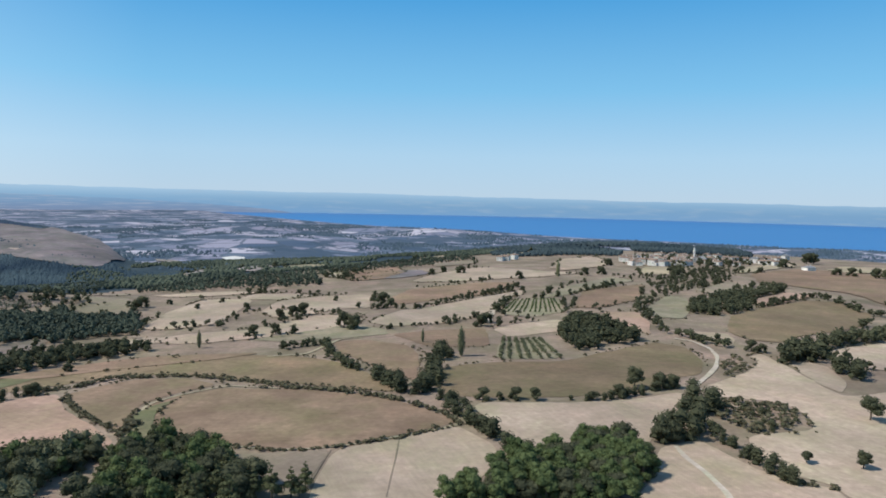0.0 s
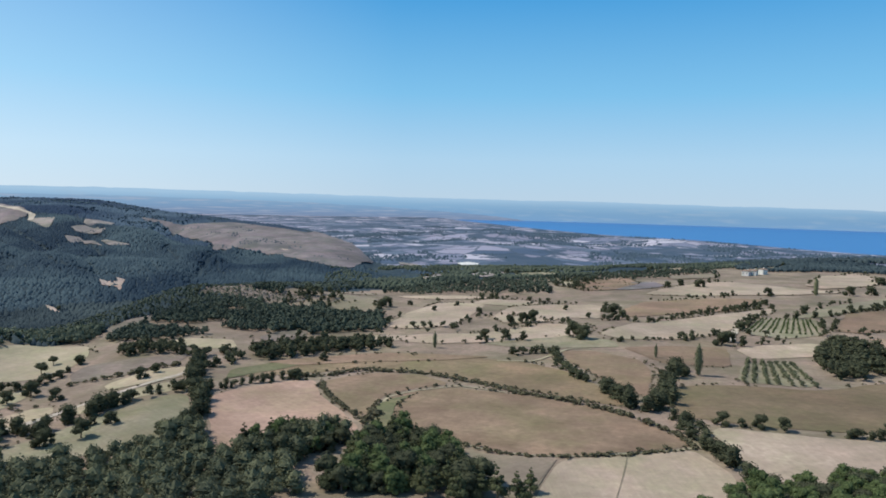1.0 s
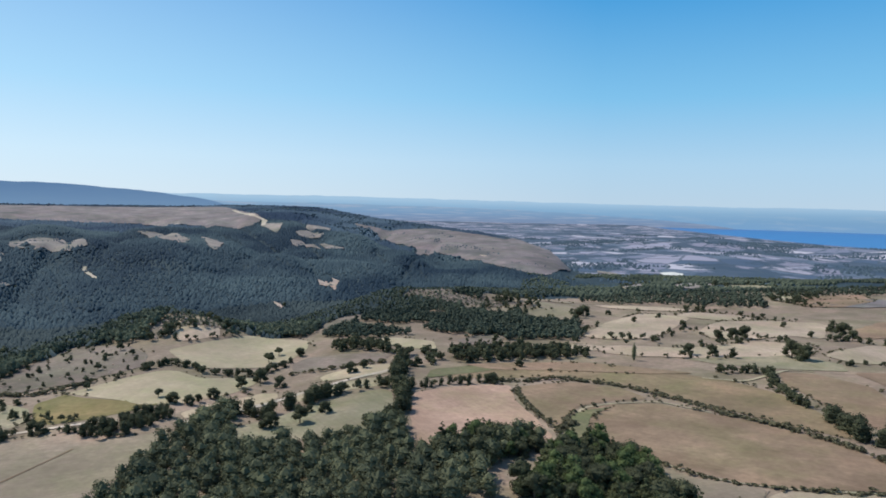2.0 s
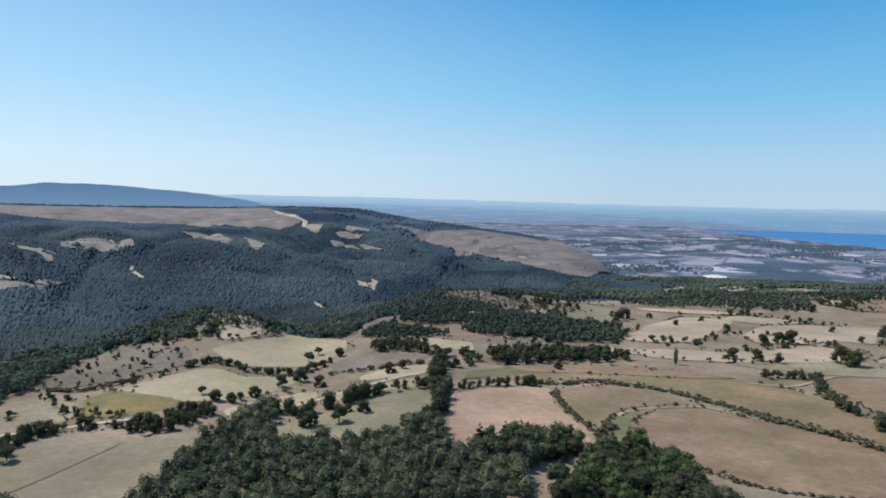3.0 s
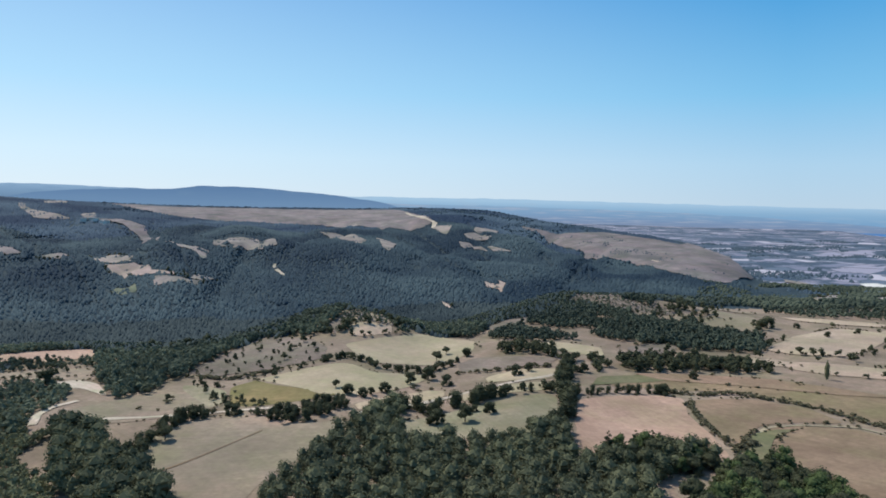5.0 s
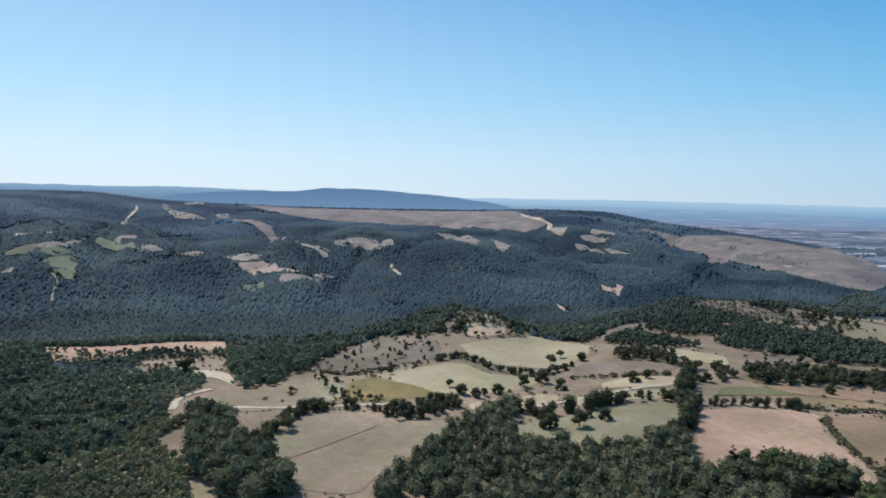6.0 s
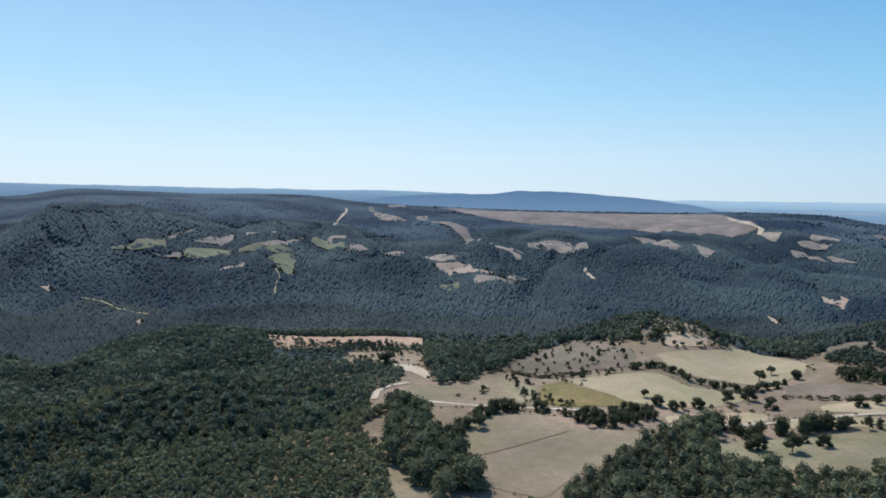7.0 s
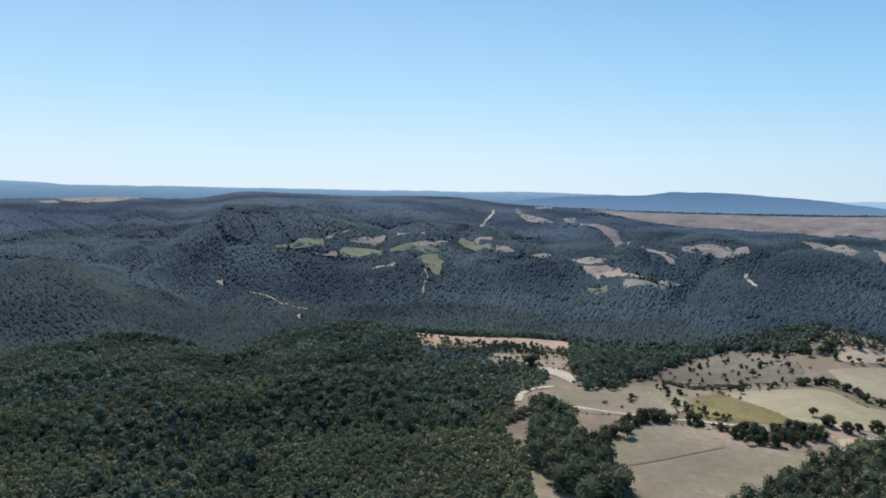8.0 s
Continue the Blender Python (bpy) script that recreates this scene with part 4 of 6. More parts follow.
field("yellowish dry grass field", yellow_grass, -236.9, 106.3, -259, 118, -263, 130, -253, 130, -235, 134, -218.2, 141.0, -218.8, 129.6, -224.9, 116.3, -229.6, 109.1)
field("cream stubble field with an uneven hedge", cream, -264, 131, -261, 147, -261, 169, -255, 173, -240, 172, -233, 194, -224, 189, -216, 171, -213.0, 145.0, -222, 136, -237, 134)
field("cream stubble field on the rim", cream, -297, 196, -303, 213, -306, 258, -278, 269, -258, 250, -247, 226, -247, 209, -256, 183, -277, 187)
field("grey brown stony pasture with dotted shrubs", grey_soil, -298, 115, -321, 136, -359, 181, -325, 192, -296, 185, -273, 167, -273, 148, -284, 120)
field("dark fallow strip between hedges", grey_soil, -238, 220, -242, 233, -223, 245, -208, 259, -202, 241, -210, 220, -224, 210)
field("cream strip field by a lane", cream, -208, 208, -206, 226, -194, 243, -187, 238, -185, 221, -199, 202)
field("pale cream strip below a lane", cream, -205.0, 139.6, -206.5, 155.7, -210, 178, -205, 183, -199, 178, -196.0, 152.8, -198.2, 137.3)
field("cream field corner beside trees", cream, -198, 180, -194, 197, -185, 214, -179, 224, -171, 214, -182, 191, -188.8, 175.2)
field("pale grey field among dark woods", stubble_grey, -233, 432, -248, 484, -226, 500, -207, 460, -216, 421)
field("pale strip of stubble before a wood", cream, -240, 274, -232, 290, -211, 297, -197, 278, -216, 271)
field("dark brown fallow in a clearing", grey_soil, -208, 311, -208, 333, -196, 345, -186, 321, -197, 299)
field("pale field below the rim", stubble_grey, -340, 50, -335, 71, -325, 84, -305, 78, -315, 64, -324, 54)
field("small tan clearing on a knoll", stubble_pale, -329, 218, -346, 243, -324, 246, -308, 234, -310, 210)
field("dry clearing at the forest edge", stubble_grey, -184.0, 37.9, -183.9, 42.0, -160.0, 42.7, -159.8, 33.8)
field("grassy wedge with oaks", meadow, -278, 104, -267, 113, -253, 114, -240, 106, -237.5, 98.5)
field("dry sandy clearing between woods", stubble_grey, -90.7, 159.8, -93.1, 167.9, -91.4, 178.4, -88.2, 185.7, -85.2, 174.8, -81.9, 154.5)
field("pale field by the plain's edge", far_stubble, -112, 661, -104, 696, -93, 670, -93, 640)
field("brown field by the plain's edge", far_brown, -90, 659, -59, 704, -23, 723, -13, 673, -43, 638, -79, 635)
lane("pale gravel track along a field", track_dust, 1.8, 99, 259, 96, 261, 110, 282, 119, 297, 127, 316, 130, 333, 127, 349, 120, 355)
lane("worn foot track across a meadow", track_dust, 1.5, 68.2, 196.9, 68.1, 187.2, 69.7, 177.0, 70.1, 165.2, 69.2, 158.0)
lane("pale grassy track round a field", verge, 1.1, -91.9, 208.4, -98.5, 221.4, -100.0, 234.3, -94, 245, -80, 257, -60, 253)
lane("pale track along the field edge", verge, 0.9, -73.9, 201.5, -65.1, 197.5, -52.1, 192.1, -40.7, 190.8, -28.3, 192.9, -12.8, 200.0, 0.4, 206.8, 6.0, 211.0)
lane("pale dusty farm lane", track_dust, 2.3, -245.5, 58.0, -241.3, 72.5, -235.9, 87.2, -229.1, 100.7, -222.6, 113.6, -212.5, 121.7)
lane("pale dusty farm lane", track_dust, 2.3, -195.6, 133.2, -196.0, 152.8, -197, 170, -196, 186, -192, 202, -188, 225, -189, 240)
lane("pale field road above the brown field", verge, 1.5, -78, 308, -61, 311, -51, 347, -40, 350)
lane("steep pale track to the vineyard", track_dust, 4, 27, 397, 29, 417, 33, 444)
field("pale terrace by the village", cream, 192, 682, 219, 755, 247, 756, 219, 670)
field("stony dry top of the wooded knoll", grey_soil, -325, 406, -345, 455, -331, 497, -304, 474, -301, 422)
lane("dark furrow line across the fallow field", plough_brown, 0.8, -188.0, 65.2, -191.1, 74.5, -196.5, 88.2, -201.5, 101.8)
lane("dark furrow line in the stubble field", stubble_grey, 0.3, -30.3, 190.4, -31.0, 181.0, -31.6, 169.9)
lane("faint wheel track in the stubble field", stubble_grey, 0.25, -11.7, 198.2, -11.7, 184.7, -12.1, 169.8, -12.2, 159.9)
keep_clear(-368, 13, -357, 46, -352, 91, -314, 82, -314, 49, -343, 19)
keep_clear(-253.6, 49.1, -266, 59, -299, 77, -291, 80, -269, 75, -246.2, 58.2)
field("pale clearing among the rim woods", stubble_grey, -276, 415, -274, 428, -270, 444, -261, 430, -263, 411)
field("small pale field among the rim woods", stubble_grey, -249, 426, -266, 464, -262, 476, -246, 447, -238, 418)
field("sandy strip below the rim woods", stubble_pale, -177, 329, -165, 346, -147, 357, -136, 346, -153, 333, -167, 323)
field("grey brown fallow below the rim woods", grey_soil, -208, 324, -203, 344, -193, 340, -191, 322, -198, 309)
field("pale ledge on the plateau rim", stubble_pale, -291, 492, -271, 516, -245, 533, -235, 516, -261, 498)
field("pale dusty strip on the plateau rim", stubble_pale, -222, 523, -199, 537, -162, 547, -138, 541, -164, 524, -202, 512)
field("damp green grass at the field corner", green_grass, -93.7, 203.8, -97.3, 212.2, -99.5, 222.6, -97.0, 232.5, -91.8, 240.6, -92.6, 230.9, -93.1, 223.5, -90.0, 213.0, -86.2, 206.0, -87.8, 200.2, -90.7, 199.8, lift=0.15)
field("green grass at the end of the long field", green_grass, -168, 229, -175, 245, -169, 263, -157, 273, -157, 258, -164, 239, lift=0.15)
field("reddish bare strip along the long field", plough_brown, -173, 264, -155, 291, -129, 312, -107, 314, -81, 316, -102, 301, -137, 284, -158, 265, lift=0.15)
field("reddish fallow behind the rim woods", plough_brown, -97, 650, -84, 720, -51, 755, -36, 700, -54, 638, -78, 623)
field("pale plot among the rim woods", stubble_pale, -150, 506, -145, 533, -115, 538, -95, 524, -115, 498)


field("pale strip field over the rim wood", stubble_grey, -379, 129, -373, 146, -363, 167, -357, 180, -363, 167, -374, 143)


field("pale strip in the edge woods", stubble_grey, -288, 759, -270, 791, -242, 704, -256, 682)
field("pale grey field between dark woods", stubble_grey, -230, 422, -235, 451, -215, 471, -198, 439, -207, 419)
field("white gravel yard in the edge woods", cream, -115, 685, -103, 721, -92, 653, -106, 645)
field("pinkish brown field in the edge woods", plough_brown, -97, 701, -57, 738, -46, 667, -85, 643)
field("pale green field in the edge woods", meadow, -180, 792, -141, 836, -131, 769, -167, 750)
field("pale strip on the wooded edge", stubble_grey, -37, 899, 2, 936, 1, 884, -32, 863)
field("pale strip field on the wooded edge", stubble_grey, -14, 804, 43, 863, 38, 803, -7, 768)
field("pale strip on the low hill", meadow, 79, 933, 137, 1023, 132, 975, 86, 888)
field("pale tan field on the hill brow", stubble_pale, 115, 735, 136, 821, 182, 898, 198, 882, 176, 780, 144, 738)
field("sandy strip between rim hedges", stubble_grey, -338, 49, -337, 68, -327, 83, -313, 82, -320, 68, -330, 51)
field("white gravel yard by the woods", track_dust, -310, 65, -308, 75, -296, 79, -276, 76, -276, 74, -289, 72, -297, 65)
lane("white gravel lane through the woods", track_dust, 3.2, -249, 46, -260, 50, -267, 56, -271, 65)
keep_clear(-254, 44, -266, 55, -273, 70, -269, 76, -243, 69, -241, 54, -233, 43)


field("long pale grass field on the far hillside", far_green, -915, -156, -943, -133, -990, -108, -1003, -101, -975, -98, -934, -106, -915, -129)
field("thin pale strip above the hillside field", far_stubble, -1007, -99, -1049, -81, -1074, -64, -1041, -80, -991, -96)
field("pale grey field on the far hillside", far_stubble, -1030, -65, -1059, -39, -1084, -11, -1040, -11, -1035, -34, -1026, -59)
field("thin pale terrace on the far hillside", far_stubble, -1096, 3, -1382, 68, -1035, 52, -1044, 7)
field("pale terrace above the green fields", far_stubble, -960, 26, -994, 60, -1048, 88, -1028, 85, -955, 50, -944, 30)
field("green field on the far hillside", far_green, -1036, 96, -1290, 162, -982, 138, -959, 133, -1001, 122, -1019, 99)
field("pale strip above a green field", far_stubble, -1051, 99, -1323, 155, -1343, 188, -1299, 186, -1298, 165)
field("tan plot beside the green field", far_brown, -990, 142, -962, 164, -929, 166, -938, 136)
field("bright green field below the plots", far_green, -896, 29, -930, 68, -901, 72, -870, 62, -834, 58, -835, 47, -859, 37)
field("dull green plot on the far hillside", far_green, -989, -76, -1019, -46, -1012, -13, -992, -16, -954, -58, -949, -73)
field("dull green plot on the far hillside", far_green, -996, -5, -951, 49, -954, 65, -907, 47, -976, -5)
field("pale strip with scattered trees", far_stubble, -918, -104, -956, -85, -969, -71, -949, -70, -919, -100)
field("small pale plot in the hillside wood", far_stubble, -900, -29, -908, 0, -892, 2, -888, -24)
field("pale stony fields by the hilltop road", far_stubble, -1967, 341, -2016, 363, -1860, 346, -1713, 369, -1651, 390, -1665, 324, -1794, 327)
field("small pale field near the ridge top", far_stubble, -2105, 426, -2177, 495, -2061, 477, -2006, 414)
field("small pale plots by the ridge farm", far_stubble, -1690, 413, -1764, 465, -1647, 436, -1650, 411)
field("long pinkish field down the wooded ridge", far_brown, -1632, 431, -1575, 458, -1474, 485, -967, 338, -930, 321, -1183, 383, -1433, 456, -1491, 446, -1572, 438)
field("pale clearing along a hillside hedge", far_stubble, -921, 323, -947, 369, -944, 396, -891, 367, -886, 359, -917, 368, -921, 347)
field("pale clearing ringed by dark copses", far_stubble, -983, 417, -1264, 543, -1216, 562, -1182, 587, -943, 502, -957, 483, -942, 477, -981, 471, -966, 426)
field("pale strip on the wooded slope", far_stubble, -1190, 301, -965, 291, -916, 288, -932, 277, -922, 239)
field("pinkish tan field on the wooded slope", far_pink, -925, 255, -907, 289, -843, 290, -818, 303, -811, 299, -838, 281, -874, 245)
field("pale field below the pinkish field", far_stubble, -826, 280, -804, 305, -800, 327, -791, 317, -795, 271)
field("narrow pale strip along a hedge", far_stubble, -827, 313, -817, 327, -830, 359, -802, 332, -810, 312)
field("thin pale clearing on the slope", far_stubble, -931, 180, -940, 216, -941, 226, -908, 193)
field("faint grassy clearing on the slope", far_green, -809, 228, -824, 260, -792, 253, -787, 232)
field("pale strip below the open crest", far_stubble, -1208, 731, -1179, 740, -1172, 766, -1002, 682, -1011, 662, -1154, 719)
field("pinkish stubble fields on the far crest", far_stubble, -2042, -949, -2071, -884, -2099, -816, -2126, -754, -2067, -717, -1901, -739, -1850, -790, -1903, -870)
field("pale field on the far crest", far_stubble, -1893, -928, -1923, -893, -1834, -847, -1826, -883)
field("white quarry scar in the valley wood", pale_rock, -854, -212, -852, -204, -833, -196, -840, -204)
field("white quarry scar beside the valley road", pale_rock, -733, -100, -742, -96, -726, -93, -718, -96)
lane("pale road across the valley wood", verge, 3, -788, -161, -779, -143, -773, -130, -771, -120, -761, -107, -755, -91)
lane("pale path down the wooded slope", verge, 2, -851, 38, -827, 42, -803, 36, -779, 34)
lane("white hill track", track_dust, 6, -1591, 200, -1689, 227, -1833, 263, -1893, 271)
lane("white track scar in the forest", track_dust, 4, -837, 454, -865, 461, -889, 466, -899, 473)
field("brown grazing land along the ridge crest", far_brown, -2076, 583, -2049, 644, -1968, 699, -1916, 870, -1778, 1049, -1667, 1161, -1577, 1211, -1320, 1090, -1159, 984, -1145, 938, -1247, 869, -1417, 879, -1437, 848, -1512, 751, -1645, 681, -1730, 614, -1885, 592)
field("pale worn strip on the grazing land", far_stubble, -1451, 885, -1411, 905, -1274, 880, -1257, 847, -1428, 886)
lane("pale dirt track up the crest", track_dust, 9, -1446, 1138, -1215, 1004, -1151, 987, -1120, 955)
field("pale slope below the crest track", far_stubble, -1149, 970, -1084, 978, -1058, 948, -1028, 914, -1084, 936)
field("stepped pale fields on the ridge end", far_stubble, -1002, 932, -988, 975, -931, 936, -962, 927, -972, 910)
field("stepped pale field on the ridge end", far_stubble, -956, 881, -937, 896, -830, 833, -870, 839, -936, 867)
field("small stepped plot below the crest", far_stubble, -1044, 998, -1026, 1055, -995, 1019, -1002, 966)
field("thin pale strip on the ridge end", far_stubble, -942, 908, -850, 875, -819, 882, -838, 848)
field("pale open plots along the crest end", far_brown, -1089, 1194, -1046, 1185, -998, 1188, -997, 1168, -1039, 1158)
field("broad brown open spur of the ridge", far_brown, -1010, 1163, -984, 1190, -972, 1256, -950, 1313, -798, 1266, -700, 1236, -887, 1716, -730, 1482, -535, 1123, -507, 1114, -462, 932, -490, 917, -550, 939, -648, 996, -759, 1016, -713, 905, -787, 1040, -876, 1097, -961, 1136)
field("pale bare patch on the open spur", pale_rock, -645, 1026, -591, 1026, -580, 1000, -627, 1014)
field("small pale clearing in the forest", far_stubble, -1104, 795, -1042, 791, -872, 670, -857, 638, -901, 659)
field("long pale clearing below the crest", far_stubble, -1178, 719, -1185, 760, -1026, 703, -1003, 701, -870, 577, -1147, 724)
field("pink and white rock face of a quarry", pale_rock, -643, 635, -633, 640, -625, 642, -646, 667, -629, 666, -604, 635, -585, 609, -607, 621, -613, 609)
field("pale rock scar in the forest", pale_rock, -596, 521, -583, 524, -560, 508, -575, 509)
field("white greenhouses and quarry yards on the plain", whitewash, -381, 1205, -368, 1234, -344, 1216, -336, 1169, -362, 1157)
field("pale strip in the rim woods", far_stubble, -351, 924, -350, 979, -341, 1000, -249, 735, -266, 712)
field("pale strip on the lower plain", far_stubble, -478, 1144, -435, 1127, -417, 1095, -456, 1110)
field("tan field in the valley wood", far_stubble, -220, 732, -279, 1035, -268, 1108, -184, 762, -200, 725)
keep_clear(-345, 11, -347, 30, -344, 91, -314, 83, -322, 66, -328, 45, -333, 16)
field("pinkish ploughed field on the valley rim", plough_pink, -378, 12, -374, 30, -372, 48, -374, 70, -377, 98, -356, 93, -348, 77, -354, 58, -350, 42, -346, 15)
field("stony dry knoll with thorn bushes", grey_soil, -331, 204, -338, 214, -342, 223, -346, 233, -345, 243, -337, 251, -323, 255, -316, 244, -325, 230, -327, 221, -321, 206)
field("stony bare top of the wooded knoll", grey_soil, -322, 415, -314, 439, -296, 445, -277, 442, -262, 456, -249, 459, -257, 436, -276, 423, -298, 417)
field("bare stony ledge below the knoll", grey_soil, -302, 300, -309, 330, -303, 345, -288, 323, -282, 293)
field("pale bare strip on the knoll side", grey_soil, -280, 422, -265, 431, -259, 427, -271, 415)


# ---- kinds of plants ----
near_plants = unit_protos(8, 20, 230, 0.085, 0.8, 4, 0.85)
mid_plants = unit_protos(6, 40, 52, 0.19, 0.3, 4, 1.05)
far_plants = crown_protos(10, 60, 1.0)
ridge_crowns = dome_protos(12, 65, 1.25)
valley_crowns = dome_protos(12, 75, 1.1)
rock_lumps = [(v * [1, 1, 2.2], f) for v, f in lump_protos(6, 70, 1.2)]
wood_trees = lobed_protos(14, 90, 3, 42, 0.17, 0.85)
slope_trees = lobed_protos(12, 110, 2, 16, 0.27, 0.95)
slope_plants = slope_trees + mid_plants[:2]
bush_plants = [(v * [1.5, 1.5, 1], f) for v, f in unit_protos(5, 80, 22, 0.4, 0.0, 3, 1.0)]
for i_, key in enumerate("abc"):
    tree_kind("oak" + key, lambda r: broad_lobes(r, 8, 8.4, 0.38, 10), 8, 8, 0.3, oak_leaf, 900, 0.45, 100 + i_)
    tree_kind("round" + key, lambda r: broad_lobes(r, 6, 6.6, 0.16, 10), 6, 6, 0.25, oak_leaf, 850, 0.38, 110 + i_)
    tree_kind("pine" + key, lambda r: pine_lobes(r, 9, 5.6), 9, 5, 0.25, conifer_leaf, 850, 0.36, 120 + i_)
tree_kind("cypress", lambda r: [(0.1 * math.sin(k * 2), 0.1 * math.cos(k * 2), 1.2 + k * 1.5, 1.75 * math.sin(math.pi * (0.18 + 0.75 * k / 8)) + 0.1, 1.2)
                                for k in range(9)], 14, 3, 0.25, pine_leaf, 500, 0.48, 130)
for i_, key in enumerate("abc"):
    tree_kind("grove" + key, lambda r: broad_lobes(r, 6, 5.6, 0.12, 11), 6, 5.6, 0.2, grove_leaf, 1000, 0.33, 140 + i_)
    tree_kind("bushy" + key, lambda r: pine_lobes(r, 7, 4.8), 7, 5, 0.22, conifer_leaf, 850, 0.36, 150 + i_)
GROVE, PINEWOOD, OAKWOOD = ("grovea", "groveb", "grovec", "rounda"), ("bushya", "pinea", "bushyb", "rounda", "bushyc", "groveb", "pineb", "roundc"), ("rounda", "roundb", "roundc")

borders("dark bushes and small oaks along the field edges", oak_leaf, mid_plants, 380, 1050, 3.5, 1.5, 6, 0.3, 301)
borders("dry scrub along the field edges", scrub_leaf, bush_plants, 200, 700, 1.9, 0.6, 1.6, 0.42, 302)


# ---- woods, hedges and single trees ----
grove("leafy green oak of a dense grove", GROVE, 3.5, 5, 7.4, 7.8, 154.2, 13.2, 171.9, 18.5, 180.5, 23.7, 186.2, 34.7, 187.4, 46.6, 199.0, 54.6, 204.5, 58.0, 193.8, 56.5, 178.2, 45.9, 155.0, seed=1)
grove("leafy green oak of a dense grove", GROVE, 3.6, 4.5, 7, -6.4, 153.9, -0.7, 164.5, 7.6, 166.7, 9.7, 154.2, seed=2)
grove("dark pine or oak of a dense grove", PINEWOOD, 4.0, 4.8, 8.6, -86.0, 154.3, -86.0, 179.3, -84.1, 194.3, -73.2, 197.3, -57.9, 185.0, -46.9, 173.0, -39.2, 154.0, seed=3)
grove("dark pine or oak of a dense grove", PINEWOOD, 4.0, 4.8, 8.6, -107.1, 153.5, -122.2, 175.6, -116.2, 179.9, -109.8, 184.4, -101.7, 189.2, -92.4, 188.1, -93.0, 181.5, -94.6, 170.7, -93.0, 160.3, seed=4)
wood("dense mixed wood on the near slope", pine_leaf, 3.9, 4.5, 7.2, near_plants, -148.2, 70.4, -167.9, 99.6, -188.4, 130.6, -201.6, 157.2, -182.0, 144.4, -164.7, 128.7, -159.6, 142.4, -144.0, 146.8, -140.4, 163.2, -141.8, 179.0, -122.1, 158.5, -109.3, 172.6, -103.2, 190.9, -97.0, 193.0, -93.5, 187.9, -96.8, 164.3, -83.3, 139.7, seed=5)
grove("dark pine or oak of a dense grove", PINEWOOD, 4.0, 4.8, 8.6, -80.3, 143.3, -89.4, 175.1, -87.5, 188.0, -72.0, 188.8, -50.8, 174.8, seed=6)
wood("dense forest edge by a fallow field", pine_leaf, 4.4, 5, 8.5, near_plants, -178.1, 36.6, -245.5, 50.9, -233.5, 57.3, -216.5, 59.5, -205.3, 61.4, -195.0, 56.2, -185.9, 61.6, -160.6, 58.0, seed=7)
wood("dense bushy oak copse beside a field", oak_leaf, 2.8, 2.6, 4.4, near_plants, -206, 104, -218, 115, -214, 129, -208, 139, -202, 138, -199, 120, -197, 106, seed=8)
wood("mixed copse by a fallow field", pine_leaf, 4.4, 5, 8, near_plants, -181.6, 41.9, -197.5, 54.7, -193.8, 60.1, -175.4, 60.7, -160.6, 61.0, -160.1, 43.7, seed=9)
wood("dark oak wood between stubble fields", oak_leaf, 4.4, 4.5, 7, mid_plants, 67, 391, 81, 416, 97, 396, 102, 357, 101, 344, 76, 331, 68, 316, 62, 325, 58, 337, seed=10)
wood("dark oak wood below the village", oak_leaf, 4.6, 4, 6.5, mid_plants, 158, 462, 187, 500, 226, 536, 288, 592, 279, 565, 221, 501, 202, 450, 169, 432, 155, 437, seed=11)
wood("tree belt below the village", oak_leaf, 8, 3.5, 5.5, mid_plants, 165, 583, 218, 659, 252, 664, 278, 660, 244, 591, 205, 563, 164, 506, 133, 456, 137, 490, 165, 535, seed=12)
wood("oak copse in the meadow", oak_leaf, 4.6, 6, 9, mid_plants, 157, 318, 172, 339, 184, 341, 176, 318, 161, 302, 152, 303, seed=13)
wood("oak copse beside a pale field", oak_leaf, 4.6, 6, 8.5, mid_plants, 159, 284, 171, 301, 184, 302, 175, 282, 160, 270, seed=14)
wood("hedge of oaks along a hill field", oak_leaf, 4.6, 5, 8, mid_plants, 189, 349, 217, 368, 255, 390, 240, 366, 211, 353, 185, 336, seed=15)
wood("dark woods along the coast slope", side_leaf, 5, 4, 6, far_plants, 58, 944, 136, 1152, 205, 1116, 255, 993, 232, 904, 162, 921, 98, 888, seed=16)
wood("village skyline wood", side_leaf, 5, 4, 7, far_plants, 289, 1077, 541, 1773, 637, 1721, 437, 985, 408, 918, 354, 954, 272, 995, seed=17)
wood("wooded strip on the plateau edge", edge_leaf, 2.7, 2.8, 5.3, slope_plants, -218, 340, -217, 366, -202, 391, -169, 396, -162, 365, -181, 350, -194, 327, -200, 311, seed=18)
wood("dark hedge wood along the long field", oak_leaf, 3.9, 3.4, 6.1, mid_plants, -187, 276, -175, 296, -161, 326, -143, 342, -136, 323, -147, 308, -162, 289, -177, 262, seed=19)
wood("dark wood on the plateau rim", edge_leaf, 2.7, 2.8, 5.8, slope_plants, -226, 335, -247, 386, -238, 402, -221, 407, -197, 399, -186, 428, -174, 392, -179, 364, -202, 341, seed=20)
wood("valley wood behind the pale fields", edge_leaf, 5, 3, 5.5, slope_plants, -245, 544, -240, 610, -209, 636, -178, 699, -120, 662, -103, 593, -142, 575, -177, 568, -200, 541, seed=21)
wood("valley wood along the plain", edge_leaf, 6, 3, 5.5, slope_plants, -166, 671, -135, 742, -94, 804, -45, 864, 42, 914, 38, 834, -39, 754, -102, 683, -142, 617, seed=22)
